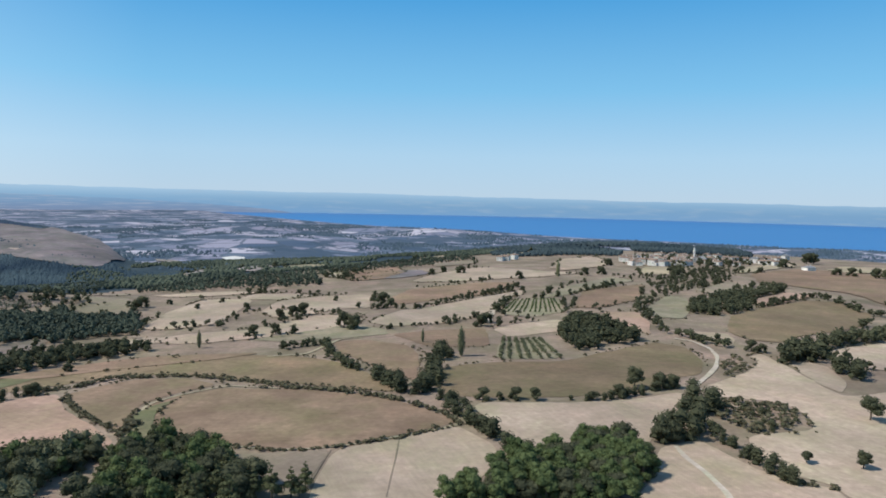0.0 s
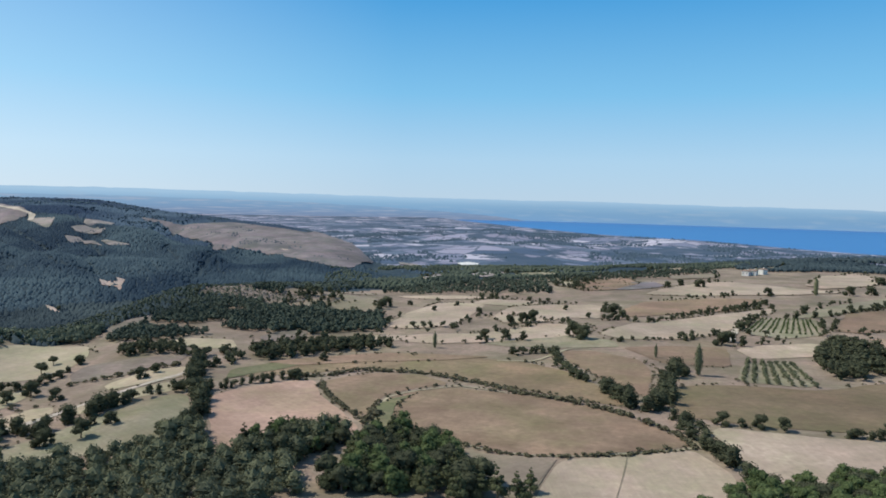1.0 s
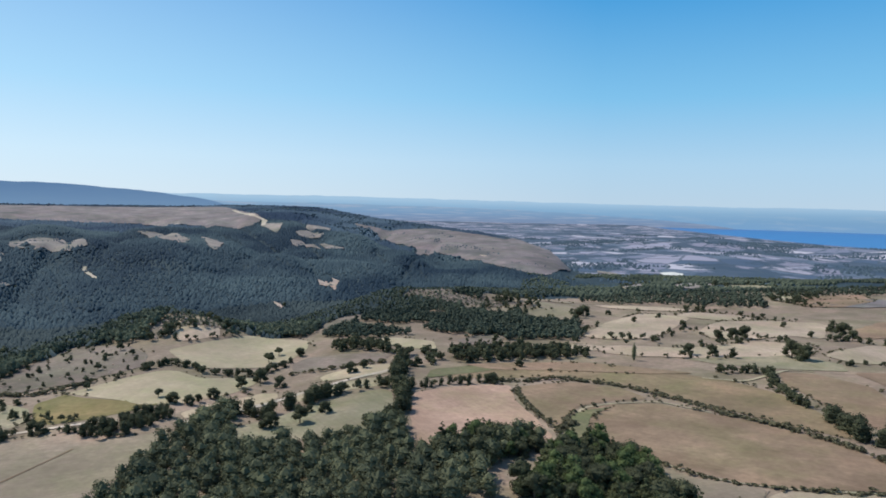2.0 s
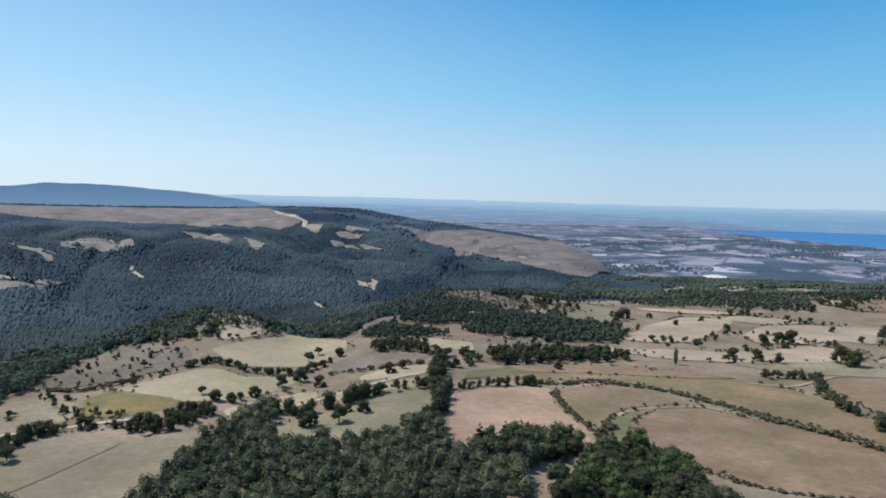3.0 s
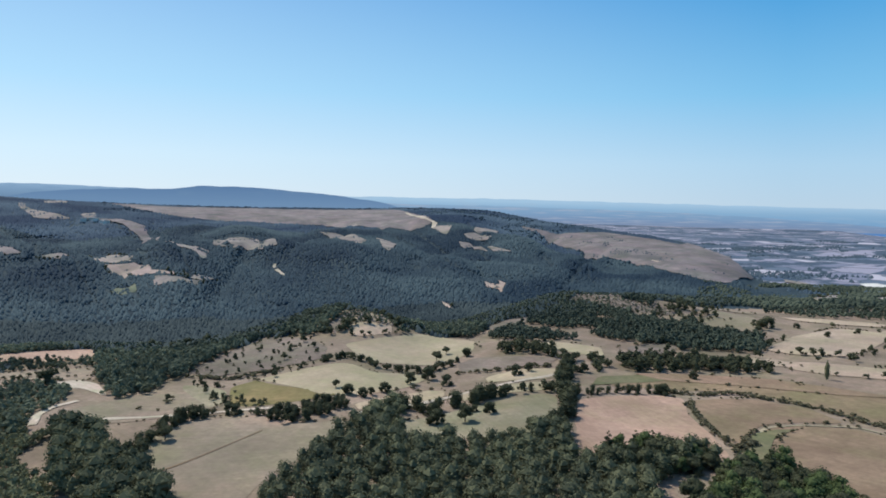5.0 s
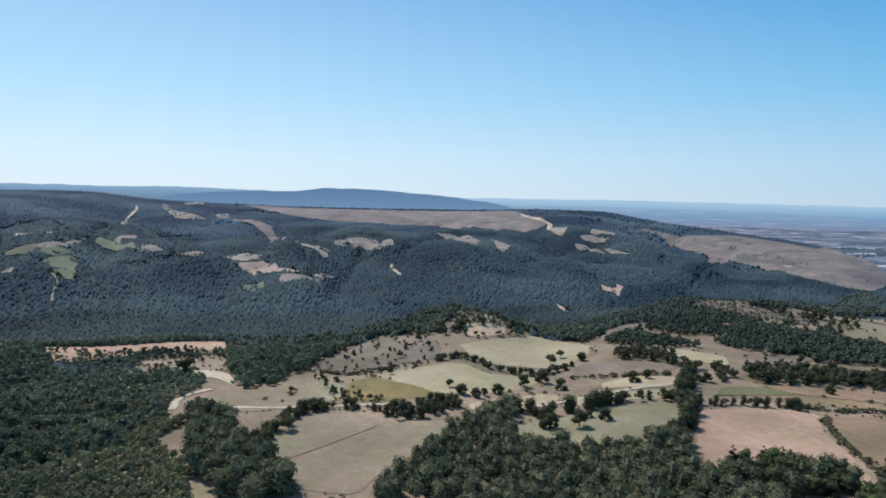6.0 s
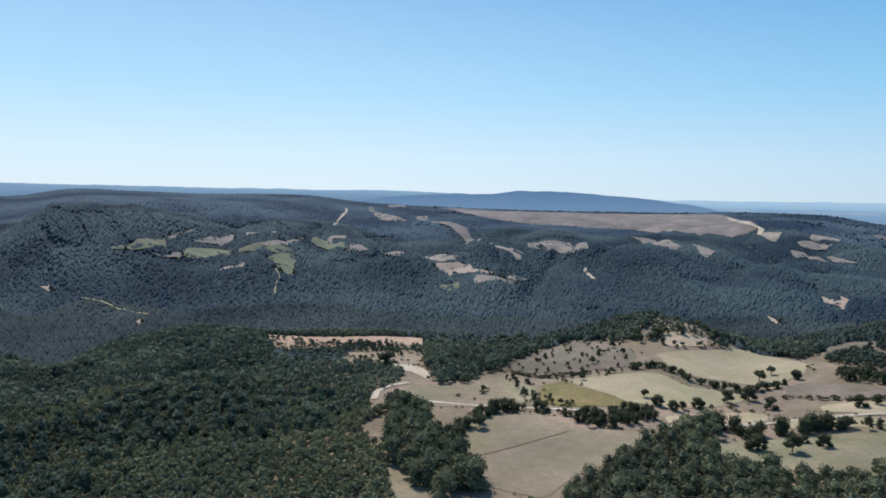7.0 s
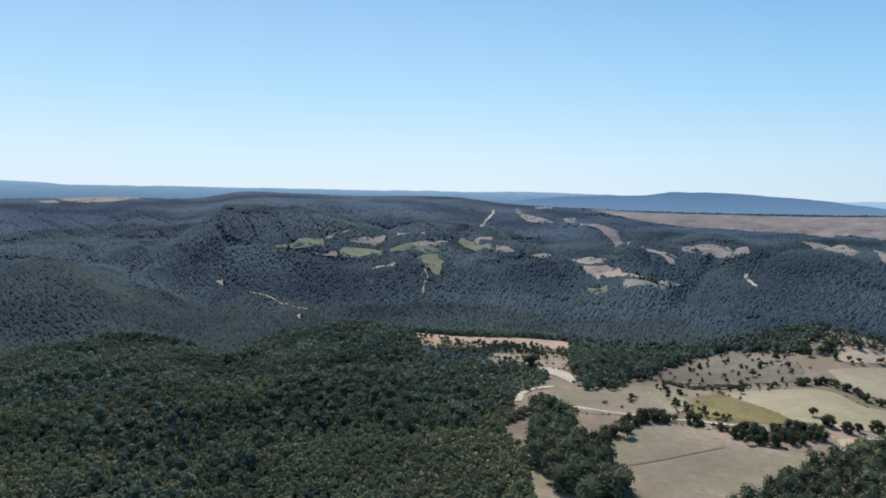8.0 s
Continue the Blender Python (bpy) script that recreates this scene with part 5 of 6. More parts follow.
wood("knoll wood with pale rocks", edge_leaf, 2.7, 2.6, 4.8, slope_plants, -275, 274, -296, 325, -336, 427, -320, 497, -277, 502, -228, 421, -188, 426, -177, 397, -181, 361, -204, 341, -225, 316, -235, 299, -243, 276, seed=23)
wood("hedge wood along the brown field", oak_leaf, 3.9, 3.4, 6.1, mid_plants, -178, 314, -171, 341, -151, 359, -142, 344, -150, 317, -166, 299, seed=24)
wood("green wood on the rim slope", slope_leaf, 2.8, 3.4, 5.8, slope_plants, -284, 79, -326, 93, -358, 123, -358, 152, -361, 183, -316, 142, -294, 113, -277, 87, seed=25)
hedge("low hedge below the pinkish rim field", oak_leaf, 2.2, 1.4, 2.8, 3, mid_plants, -340, 19, -341, 38, -343, 59, -340, 75, -337, 86, seed=215, gaps=0.2)
hedge("dark hedge behind the pinkish rim field", oak_leaf, 2.2, 2.2, 3.6, 3, mid_plants, -386, 11, -391, 34, -380, 65, -379, 99, seed=216)
wood("green wood below the rim field", slope_leaf, 2.6, 2.4, 4.6, slope_plants, -368, 96, -360, 122, -356, 133, -350, 149, -345, 159, -334, 140, -293, 112, -271, 88, -268, 76, -300, 79, seed=212)
wood("green wood on the knoll slope", slope_leaf, 2.8, 3.4, 5.8, slope_plants, -354, 185, -376, 219, -380, 249, -351, 238, -326, 216, -327, 193, seed=26)
wood("green slope wood behind the cream field", slope_leaf, 2.8, 3.4, 5.8, slope_plants, -324, 248, -337, 299, -307, 310, -282, 276, -306, 263, -306, 238, seed=27)
wood("hedge wood before the wooded knoll", oak_leaf, 3.9, 3.4, 5.3, mid_plants, -244, 244, -244, 268, -196, 276, -190, 297, -180, 316, -176, 294, -186, 262, -201, 252, -227, 249, seed=28)
hedge("tree hedge between the brown fields", oak_leaf, 2.6, 3.6, 5.6, 4, mid_plants, -74, 325, -64, 332, -56, 334, -49, 306, -40, 287, -34, 280, seed=29)
hedge("tall oak hedge round a ploughed field", oak_leaf, 3, 5, 8, 5, near_plants, -25, 268, -16.3, 249.9, -6.8, 244.0, -2.4, 257.8, -3, 285, -1, 312, 4, 304, seed=30)
hedge("oak hedge down to the grove", oak_leaf, 2.8, 4.5, 7, 5, near_plants, 1.2, 234.4, 6.8, 223.3, 11.7, 211.2, 16.2, 199.7, 20.4, 191.9, 23.7, 186.2, seed=31)
hedge("low oak hedge under the olive field", oak_leaf, 3.2, 3, 5, 3, near_plants, 51.7, 239.8, 62.5, 243.5, 72, 250, 81, 256, 89, 260, seed=32)
hedge("tree line along the gravel road", oak_leaf, 2.9, 4.0, 6.4, 6, mid_plants, 129, 455, 124, 411, 121, 381, 124, 358, 133, 346, 140, 339, seed=33)
hedge("tall oak hedge beside the road bend", oak_leaf, 2.8, 6, 9, 7, near_plants, 93.7, 242.1, 85.7, 226.5, 79.5, 213.4, 72.4, 204.4, 65.6, 201.5, seed=34)
hedge("oak hedge falling away along the track", oak_leaf, 2.6, 3, 6, 4, near_plants, 85.2, 212.6, 83.8, 197.1, 85.9, 188.8, 88.3, 178.9, 90.0, 173.4, seed=35)
hedge("low scrub line across the meadow", scrub_leaf, 1.10, 1, 2.0, 3, bush_plants, 89.6, 174.0, 93.8, 172.4, 99.0, 170.1, seed=36)
hedge("scrub line below the loop field", scrub_leaf, 0.91, 1, 2.0, 2, bush_plants, -132, 243, -127, 233, -115.2, 222.4, -97.3, 205.2, -95.3, 203.3, seed=37)
hedge("scrub hedge on the loop field's upper edge", scrub_leaf, 0.91, 1.2, 2.3, 2, bush_plants, -147, 247, -137, 252, -129, 270, -101, 273, -64, 259, -59, 256, seed=38)
hedge("scrub hedge along the big field", scrub_leaf, 0.91, 1, 2.2, 2, bush_plants, -59, 254, -45.3, 251.0, -28.1, 245.3, -11.3, 234.3, 2.2, 220.3, 6.0, 212.1, seed=39)
hedge("low scrub along the field foot", scrub_leaf, 1.10, 0.8, 1.6, 1.5, bush_plants, -74.4, 200.6, -51.9, 191.2, -40.5, 190.0, -28.3, 192.5, -12.7, 198.7, 6.0, 210.0, seed=40)
hedge("bushes by the grassy track", scrub_leaf, 1.30, 1.5, 2.7, 3, bush_plants, -94.9, 207.3, -95.1, 210.4, -96.7, 215.7, seed=41)
hedge("tree hedge between long tan fields", oak_leaf, 3.6, 3.2, 5.6, 4, mid_plants, -44, 446, -34, 455, -15, 448, 7, 483, 29, 526, 54, 566, 62, 572, seed=42)
hedge("scattered hedge on the tan hillside", oak_leaf, 5.6, 2.4, 4.4, 8, mid_plants, -122, 382, -126, 437, -104, 453, -85, 441, -64, 428, seed=43)
hedge("hedge trees below the tan field", oak_leaf, 4.8, 2.4, 4.4, 5, mid_plants, -31, 378, -13, 386, 6, 397, 23, 409, seed=44)
hedge("oak hedge round the far brown field", oak_leaf, 4.0, 4.0, 6.4, 6, mid_plants, 219, 476, 261, 518, 291, 542, 294, 525, 284, 477, 287, 451, seed=45)
hedge("tree line above the brown slope", oak_leaf, 4.8, 4.0, 6.4, 6, mid_plants, 243, 576, 287, 610, 290, 586, seed=46)
hedge("hedge between cream fields", oak_leaf, 1.5, 2.6, 4.6, 4, mid_plants, -268, 166, -270, 178, -259, 180, -248, 180, -238, 189, -236, 203, -242, 223, seed=47)
hedge("hedge along the stony pasture", oak_leaf, 2.7, 1.6, 3.2, 3, mid_plants, -270, 143, -265, 154, -267, 166, seed=48)
hedge("scrub hedge under the pasture", scrub_leaf, 1.30, 1.5, 2.7, 2, bush_plants, -291, 113, -273, 122, -270, 143, seed=49)
hedge("tall dark hedge between pasture and plough", oak_leaf, 2.8, 5, 8, 6, near_plants, -193, 244, -170, 211, -156.9, 200.3, -145.1, 186.1, -140.0, 172.4, seed=50)
hedge("dark hedge along the pasture top", oak_leaf, 2.8, 4, 7, 5, near_plants, -190.7, 139.1, -195.2, 154.8, -183.4, 158.2, -184.4, 171.2, -183, 186, -181, 193, -172, 208, seed=51)
hedge("low hedge of oaks by a cream strip", oak_leaf, 2.6, 1.6, 3.6, 3, mid_plants, -187, 186, -183, 201, -176, 213, -176, 222, seed=52)
hedge("oak hedge above the ploughed field", oak_leaf, 3, 3, 5, 3, near_plants, -164, 212, -159, 222, -151, 233, -145, 243, seed=53)
hedge("tree hedge at the lane crossing", oak_leaf, 2.6, 3.2, 5.6, 6, mid_plants, -199, 254, -199, 271, -189, 271, -182, 241, -193, 244, seed=54)
hedge("scrub hedge below the fallow field", oak_leaf, 3, 2, 4, 3, near_plants, -227.3, 83.6, -227.8, 94.5, -223.9, 102.4, -216.9, 110.1, seed=55)
hedge("low bushes along the dark fallow", scrub_leaf, 1.95, 1.5, 2.7, 2, bush_plants, -224, 207, -213, 216, -206, 226, -200, 241, seed=56)
hedge("hedge trees beside the forest field", oak_leaf, 3.4, 4, 6, 4, near_plants, -204.0, 63.5, -214.9, 73.2, -228.0, 86.4, -231.8, 91.8, seed=57)
hedge("scrub on the field below the rim", oak_leaf, 3.2, 2.4, 4.0, 5, mid_plants, -354, 46, -354, 61, -343, 73, -323, 72, -324, 55, seed=59)
hedge("shrubs round the grassy wedge", oak_leaf, 2.8, 2.0, 3.6, 6, mid_plants, -274, 109, -263, 112, -245, 106, -234.9, 109.3, -226.9, 115.7, seed=60)
tree("oaka", 143, 227, 8.2, "lone spreading oak on a dry meadow", "oak_tree", turn=303)
tree("oakc", 100.9, 186.8, 3.6, "small windswept oak on a dry meadow", "oak_tree", turn=66)
tree("oakb", 114.9, 184.0, 4.8, "small leaning oak on a dry meadow", "oak_tree", turn=309)
tree("oakb", 73, 258, 8, "tall oak standing over a hedge", "oak_tree", turn=320)
tree("roundc", 15.0, 237.6, 4.8, "round dark oak at the field edge", "oak_tree", turn=33)
tree("roundc", 26.3, 239.2, 4.8, "round dark oak at the field edge", "oak_tree", turn=6)
tree("roundb", 33.4, 239.3, 4.6, "round dark oak at the field edge", "oak_tree", turn=132)
tree("roundc", 20.9, 238.1, 3, "small round oak at the field edge", "oak_tree", turn=119)
tree("rounda", 45.9, 240.6, 2, "low oak bush at the field edge", "oak_tree", turn=240)
tree("roundc", 53.0, 241.2, 3.4, "low oak bush at the field edge", "oak_tree", turn=281)
tree("roundb", 64.1, 245.7, 5, "round oak in the hedge line", "oak_tree", turn=203)
tree("roundc", 83, 259, 6.5, "dense oak by the road bend", "oak_tree", turn=77)
tree("rounda", 88, 261, 6, "dense oak by the road bend", "oak_tree", turn=325)
tree("rounda", 65.2, 200.5, 6, "dense round oak at the field corner", "oak_tree", turn=267)
tree("roundb", 68.5, 200.2, 6, "dense oak at the field corner", "oak_tree", turn=7)
tree("roundc", 149, 331, 6, "round oak by the gravel road", "oak_tree", turn=32)
tree("rounda", 153, 329, 5, "round oak by the gravel road", "oak_tree", turn=302)
tree("rounda", -152, 280, 4, "lone round oak in the brown field", "oak_tree", turn=154)
tree("rounda", -144, 243, 5, "round oak on the field boundary", "oak_tree", turn=137)
tree("cypress", 9, 306, 14, "tall dark cypress at the field end", "cypress_tree", turn=242)
tree("cypress", -9, 337, 7, "slender young cypress by the hedge", "cypress_tree", turn=304)
tree("cypress", 109, 655, 16, "dark cypress on the far field", "cypress_tree", turn=198)
tree("cypress", -116, 330, 9, "dark cypress on the tan hillside", "cypress_tree", turn=218)
tree("roundb", -41, 471, 9, "tree in the tan fields", "oak_tree", turn=295)
tree("roundb", -34, 458, 6, "tree in the tan fields", "oak_tree", turn=68)
tree("roundb", -54, 382, 9, "tree in the tan fields", "oak_tree", turn=49)
tree("rounda", -48, 378, 9, "tree in the tan fields", "oak_tree", turn=69)
tree("roundb", -87, 362, 6, "round tree in the pale grass field", "oak_tree", turn=111)
tree("roundb", -98, 359, 6, "round tree in the pale grass field", "oak_tree", turn=344)
tree("roundb", -86, 427, 8, "dense oak in the tan field", "oak_tree", turn=320)
tree("roundb", -91, 423, 7, "dense oak in the tan field", "oak_tree", turn=215)
tree("roundc", -98, 419, 6, "small tree on the tan hillside", "oak_tree", turn=197)
tree("roundc", -128, 454, 5, "small tree on the tan hillside", "oak_tree", turn=179)
tree("roundc", -155, 488, 4, "small tree on the tan hillside", "oak_tree", turn=299)
tree("roundb", -161, 455, 4, "small tree on the tan hillside", "oak_tree", turn=299)
tree("rounda", -189, 480, 4, "small tree on the tan hillside", "oak_tree", turn=172)
tree("roundc", -76, 496, 4, "small tree on the tan hillside", "oak_tree", turn=14)
tree("roundb", -55, 455, 4, "small tree on the tan hillside", "oak_tree", turn=310)
tree("roundc", -200, 452, 8, "oak on the pale field edge", "oak_tree", turn=356)
tree("rounda", -201, 463, 9, "oak on the pale field edge", "oak_tree", turn=357)
tree("roundb", 35, 439, 6, "oak in the hedge of the tan field", "oak_tree", turn=277)
tree("roundc", 22, 386, 8, "oak beside the vineyard track", "oak_tree", turn=291)
tree("rounda", 26, 397, 7, "oak beside the vineyard track", "oak_tree", turn=335)
tree("rounda", 18, 681, 9, "oak above the pale field", "oak_tree", turn=324)
tree("roundc", 70, 630, 8, "oak above the pale field", "oak_tree", turn=136)
tree("roundb", -10, 662, 7, "oak above the pale field", "oak_tree", turn=63)
tree("rounda", 1, 694, 7, "oak above the pale field", "oak_tree", turn=246)
tree("roundc", 137, 669, 9, "broad oak by the village", "oak_tree", turn=247)
tree("rounda", 156, 682, 9, "broad oak by the village", "oak_tree", turn=176)
tree("rounda", 186, 778, 9, "broad oak by the village", "oak_tree", turn=210)
tree("rounda", 388, 792, 12, "large dark oak by the village", "oak_tree", turn=10)
tree("roundb", 448, 856, 14, "large dark oak by the village", "oak_tree", turn=218)
tree("roundb", 458, 859, 14, "large dark oak by the village", "oak_tree", turn=60)
tree("rounda", 402, 708, 9, "oak row on the far rim", "oak_tree", turn=309)
tree("roundc", 415, 704, 10, "oak row on the far rim", "oak_tree", turn=23)
tree("roundb", 430, 689, 11, "oak row on the far rim", "oak_tree", turn=300)
tree("roundb", 435, 680, 11, "oak row on the far rim", "oak_tree", turn=282)
tree("roundb", -175.0, 153.0, 5.5, "round oak in the grassland", "oak_tree", turn=258)
tree("rounda", -175.1, 151.1, 4.5, "round oak in the grassland", "oak_tree", turn=18)
tree("oakb", -169.2, 160.4, 6.2, "oak with a dense crown in the grassland", "oak_tree", turn=3)
tree("rounda", -175.1, 170.3, 3, "round oak in the grassland", "oak_tree", turn=55)
tree("roundc", -169.1, 172.0, 4.6, "round oak in the grassland", "oak_tree", turn=274)
tree("rounda", -147.8, 169.7, 4, "low round bush in the grassland", "oak_tree", turn=101)
tree("roundb", -221, 178, 5, "oak beside the pale lane", "oak_tree", turn=149)
tree("oakc", -226, 145, 3.4, "small oak in the cream field", "oak_tree", turn=134)
tree("rounda", -216.1, 144.1, 4.6, "round oak in the cream field", "oak_tree", turn=353)
tree("rounda", -211.1, 147.4, 4, "round oak by the lane", "oak_tree", turn=173)
tree("roundb", -212, 152, 3, "round oak by the lane", "oak_tree", turn=184)
tree("rounda", -213, 159, 4.6, "round oak by the lane", "oak_tree", turn=193)
tree("oakb", -260, 137, 3, "small oak in the cream field", "oak_tree", turn=235)
tree("oakc", -252, 219, 5.5, "oak on the cream field", "oak_tree", turn=197)
tree("oakc", -262, 234, 4.5, "oak on the cream field", "oak_tree", turn=304)
tree("roundc", -225, 191, 6, "oak by the fallow strip", "oak_tree", turn=286)
tree("rounda", -249, 236, 5, "oak by the fallow strip", "oak_tree", turn=317)
tree("roundc", -199, 218, 5, "oak in the cream strip", "oak_tree", turn=138)
tree("roundb", -200, 227, 4, "oak in the cream strip", "oak_tree", turn=324)
tree("roundc", -212, 190, 5, "oak in the cream strip", "oak_tree", turn=121)
tree("pineb", -105.1, 176.4, 9.5, "dark pine at the wood's edge", "pine_tree", turn=223)
tree("pineb", -99.3, 180.6, 9, "dark pine at the wood's edge", "pine_tree", turn=266)
tree("pineb", -110.9, 172.1, 7, "dark pine at the wood's edge", "pine_tree", turn=280)
tree("pineb", -84.9, 182.6, 8.5, "dark pine at the wood's edge", "pine_tree", turn=5)
tree("pineb", -78.2, 187.2, 9, "dark pine at the wood's edge", "pine_tree", turn=296)
tree("pineb", -39.0, 158.5, 9, "dark pine by the pale field", "pine_tree", turn=10)
tree("pineb", -34.7, 160.0, 8, "dark pine by the pale field", "pine_tree", turn=315)
tree("pinec", -32.5, 165.8, 7, "dark pine by the pale field", "pine_tree", turn=323)
tree("pinea", -32.7, 159.9, 6, "dark pine by the pale field", "pine_tree", turn=30)
tree("oakc", -212.3, 75.1, 5, "oak at the farm lane", "oak_tree", turn=321)
tree("oakb", -203.2, 65.0, 4, "oak at the farm lane", "oak_tree", turn=238)
tree("roundb", -227.9, 90.3, 4, "bush by the farm lane", "oak_tree", turn=347)
tree("roundb", -226.9, 102.2, 4, "bush by the farm lane", "oak_tree", turn=311)
tree("roundc", -224.2, 103.5, 4, "bush by the farm lane", "oak_tree", turn=142)
tree("oakc", -271, 89, 3, "oak in the pinkish fallow", "oak_tree", turn=250)
tree("oaka", -271, 81, 3, "oak in the pinkish fallow", "oak_tree", turn=301)
tree("oaka", -257, 92, 2.6, "oak in the pinkish fallow", "oak_tree", turn=346)
tree("oaka", -303, 62, 7, "oak below the rim field", "oak_tree", turn=189)
tree("oakb", -308, 171, 3, "shrub on the stony pasture", "oak_tree", turn=321)
tree("oakb", -318, 184, 4, "shrub on the stony pasture", "oak_tree", turn=152)
tree("oakc", -287, 156, 3.4, "shrub on the stony pasture", "oak_tree", turn=307)
tree("oakb", -301, 180, 3, "shrub on the stony pasture", "oak_tree", turn=90)
wood("thorny scrub patch with dry grass", scrub_leaf, 3.2, 1, 2.6, bush_plants, 95, 242, 106, 246, 120, 242, 122.1, 226.7, 118.0, 216.1, 104.5, 209.7, 95.1, 208.0, 92.9, 215.0, 91.0, 223.9, seed=160)
wood("green bushes in the scrub patch", oak_leaf, 6, 1.5, 3, mid_plants, 95, 242, 106, 246, 120, 242, 122.1, 226.7, 118.0, 216.1, 104.5, 209.7, 95.1, 208.0, 92.9, 215.0, 91.0, 223.9, seed=161)
wood("shrubs by the road bend", scrub_leaf, 3.6, 1.2, 2.6, bush_plants, 125, 308, 140, 323, 133, 299, 119, 279, 114, 280, seed=162)
hedge("row of leafy vines", grove_leaf, 3, 1.4, 2, 0.5, mid_plants, 39, 437, 52, 491, seed=163)
hedge("row of leafy vines", grove_leaf, 3, 1.4, 2, 0.5, mid_plants, 42, 437, 54, 491, seed=164)
hedge("row of leafy vines", grove_leaf, 3, 1.4, 2, 0.5, mid_plants, 45, 437, 57, 491, seed=165)
hedge("row of leafy vines", grove_leaf, 3, 1.4, 2, 0.5, mid_plants, 49, 437, 60, 491, seed=166)
hedge("row of leafy vines", grove_leaf, 3, 1.4, 2, 0.5, mid_plants, 52, 437, 62, 491, seed=167)
hedge("row of leafy vines", grove_leaf, 3, 1.4, 2, 0.5, mid_plants, 56, 437, 65, 490, seed=168)
hedge("row of leafy vines", grove_leaf, 3, 1.4, 2, 0.5, mid_plants, 59, 437, 67, 490, seed=169)
hedge("row of leafy vines", grove_leaf, 3, 1.4, 2, 0.5, mid_plants, 62, 437, 70, 490, seed=170)
hedge("row of leafy vines", grove_leaf, 3, 1.4, 2, 0.5, mid_plants, 66, 437, 72, 490, seed=171)
hedge("row of leafy vines", grove_leaf, 3, 1.4, 2, 0.5, mid_plants, 69, 437, 75, 490, seed=172)
hedge("row of leafy vines", grove_leaf, 3, 1.4, 2, 0.5, mid_plants, 72, 436, 77, 490, seed=173)
hedge("row of leafy vines", grove_leaf, 3, 1.4, 2, 0.5, mid_plants, 76, 436, 79, 490, seed=174)
wood("dark shrubs dotted over the stony pasture", oak_leaf, 9, 1.5, 3, mid_plants, -298, 115, -321, 136, -359, 181, -325, 192, -296, 185, -273, 167, -273, 148, -284, 120, seed=175)
wood("low thorn bushes in the fallow field", scrub_leaf, 11, 1, 2, bush_plants, -251.9, 61.9, -267, 82, -259, 103, -237.5, 98.5, -239.2, 82.1, seed=176)
wood("dark trees along the village ridge", oak_leaf, 8, 4, 7, mid_plants, 315, 870, 359, 872, 338, 804, 297, 801, seed=177)
wood("garden trees below the village houses", oak_leaf, 10, 2.5, 4.5, mid_plants, 250, 756, 316, 768, 345, 777, 278, 660, 212, 641, 175, 618, 160, 660, 184, 672, seed=178)
hedge("row of young orchard trees", pine_leaf, 2.6, 2.2, 3, 0.6, mid_plants, 26, 302, 31, 343, seed=179)
hedge("row of young orchard trees", pine_leaf, 2.6, 2.2, 3, 0.6, mid_plants, 30, 302, 34, 343, seed=180)
hedge("row of young orchard trees", pine_leaf, 2.6, 2.2, 3, 0.6, mid_plants, 35, 302, 37, 343, seed=181)
hedge("row of young orchard trees", pine_leaf, 2.6, 2.2, 3, 0.6, mid_plants, 39, 303, 40, 343, seed=182)
hedge("row of young orchard trees", pine_leaf, 2.6, 2.2, 3, 0.6, mid_plants, 44, 303, 43, 343, seed=183)
hedge("row of young orchard trees", pine_leaf, 2.6, 2.2, 3, 0.6, mid_plants, 48, 304, 46, 344, seed=184)
hedge("row of young orchard trees", pine_leaf, 2.6, 2.2, 3, 0.6, mid_plants, 53, 304, 49, 344, seed=185)
stones("pale rocks on the stony knoll", pale_rock, 2.6, 0.4, 1.6, -330, 200, -338, 212, -342, 223, -351, 237, -345, 243, -336, 252, -329, 262, -316, 244, -325, 230, -327, 221, -321, 206, seed=186)
wood("low thorny bushes on the stony knoll", slope_leaf, 2.3, 0.9, 2.4, mid_plants, -330, 200, -338, 212, -342, 223, -351, 237, -345, 243, -336, 252, -329, 262, -316, 244, -325, 230, -327, 221, -321, 206, seed=190)
stones("pale rocks on the bare knoll top", pale_rock, 3.2, 0.5, 1.8, -322, 415, -314, 439, -296, 445, -277, 442, -262, 456, -249, 459, -257, 436, -276, 423, -298, 417, seed=213)
wood("low bushes on the bare knoll top", slope_leaf, 3.4, 0.9, 2.2, mid_plants, -322, 415, -314, 439, -296, 445, -277, 442, -262, 456, -249, 459, -257, 436, -276, 423, -298, 417, seed=214)
stones("pale rocks on the wooded knoll", pale_rock, 4, 0.5, 2, -320, 397, -352, 461, -336, 504, -301, 475, -295, 414, seed=187)
stones("pale rocks along the wooded knoll", pale_rock, 9, 0.5, 1.8, -285, 288, -307, 342, -329, 411, -285, 375, -254, 302, -248, 273, seed=188)
stones("scattered pale stones on the pasture", pale_rock, 8, 0.3, 0.8, -298, 115, -321, 136, -359, 181, -325, 192, -296, 185, -273, 167, -273, 148, -284, 120, seed=189)
wood("dark bushes among the knoll rocks", slope_leaf, 5, 1.2, 2.6, mid_plants, -320, 397, -352, 461, -336, 504, -301, 475, -295, 414, seed=191)
wood("tall dark trees among the village houses", oak_leaf, 9, 5, 7, mid_plants, 202, 719, 216, 744, 218, 732, 202, 682, 190, 671, seed=192)
wood("dark cypress clump in the village", oak_leaf, 6, 6, 8, mid_plants, 225, 697, 242, 732, 252, 732, 237, 684, 218, 659, seed=193)
wood("green trees beside the village lane", oak_leaf, 8, 3, 5, mid_plants, 249, 710, 296, 764, 311, 755, 270, 668, 237, 652, seed=194)
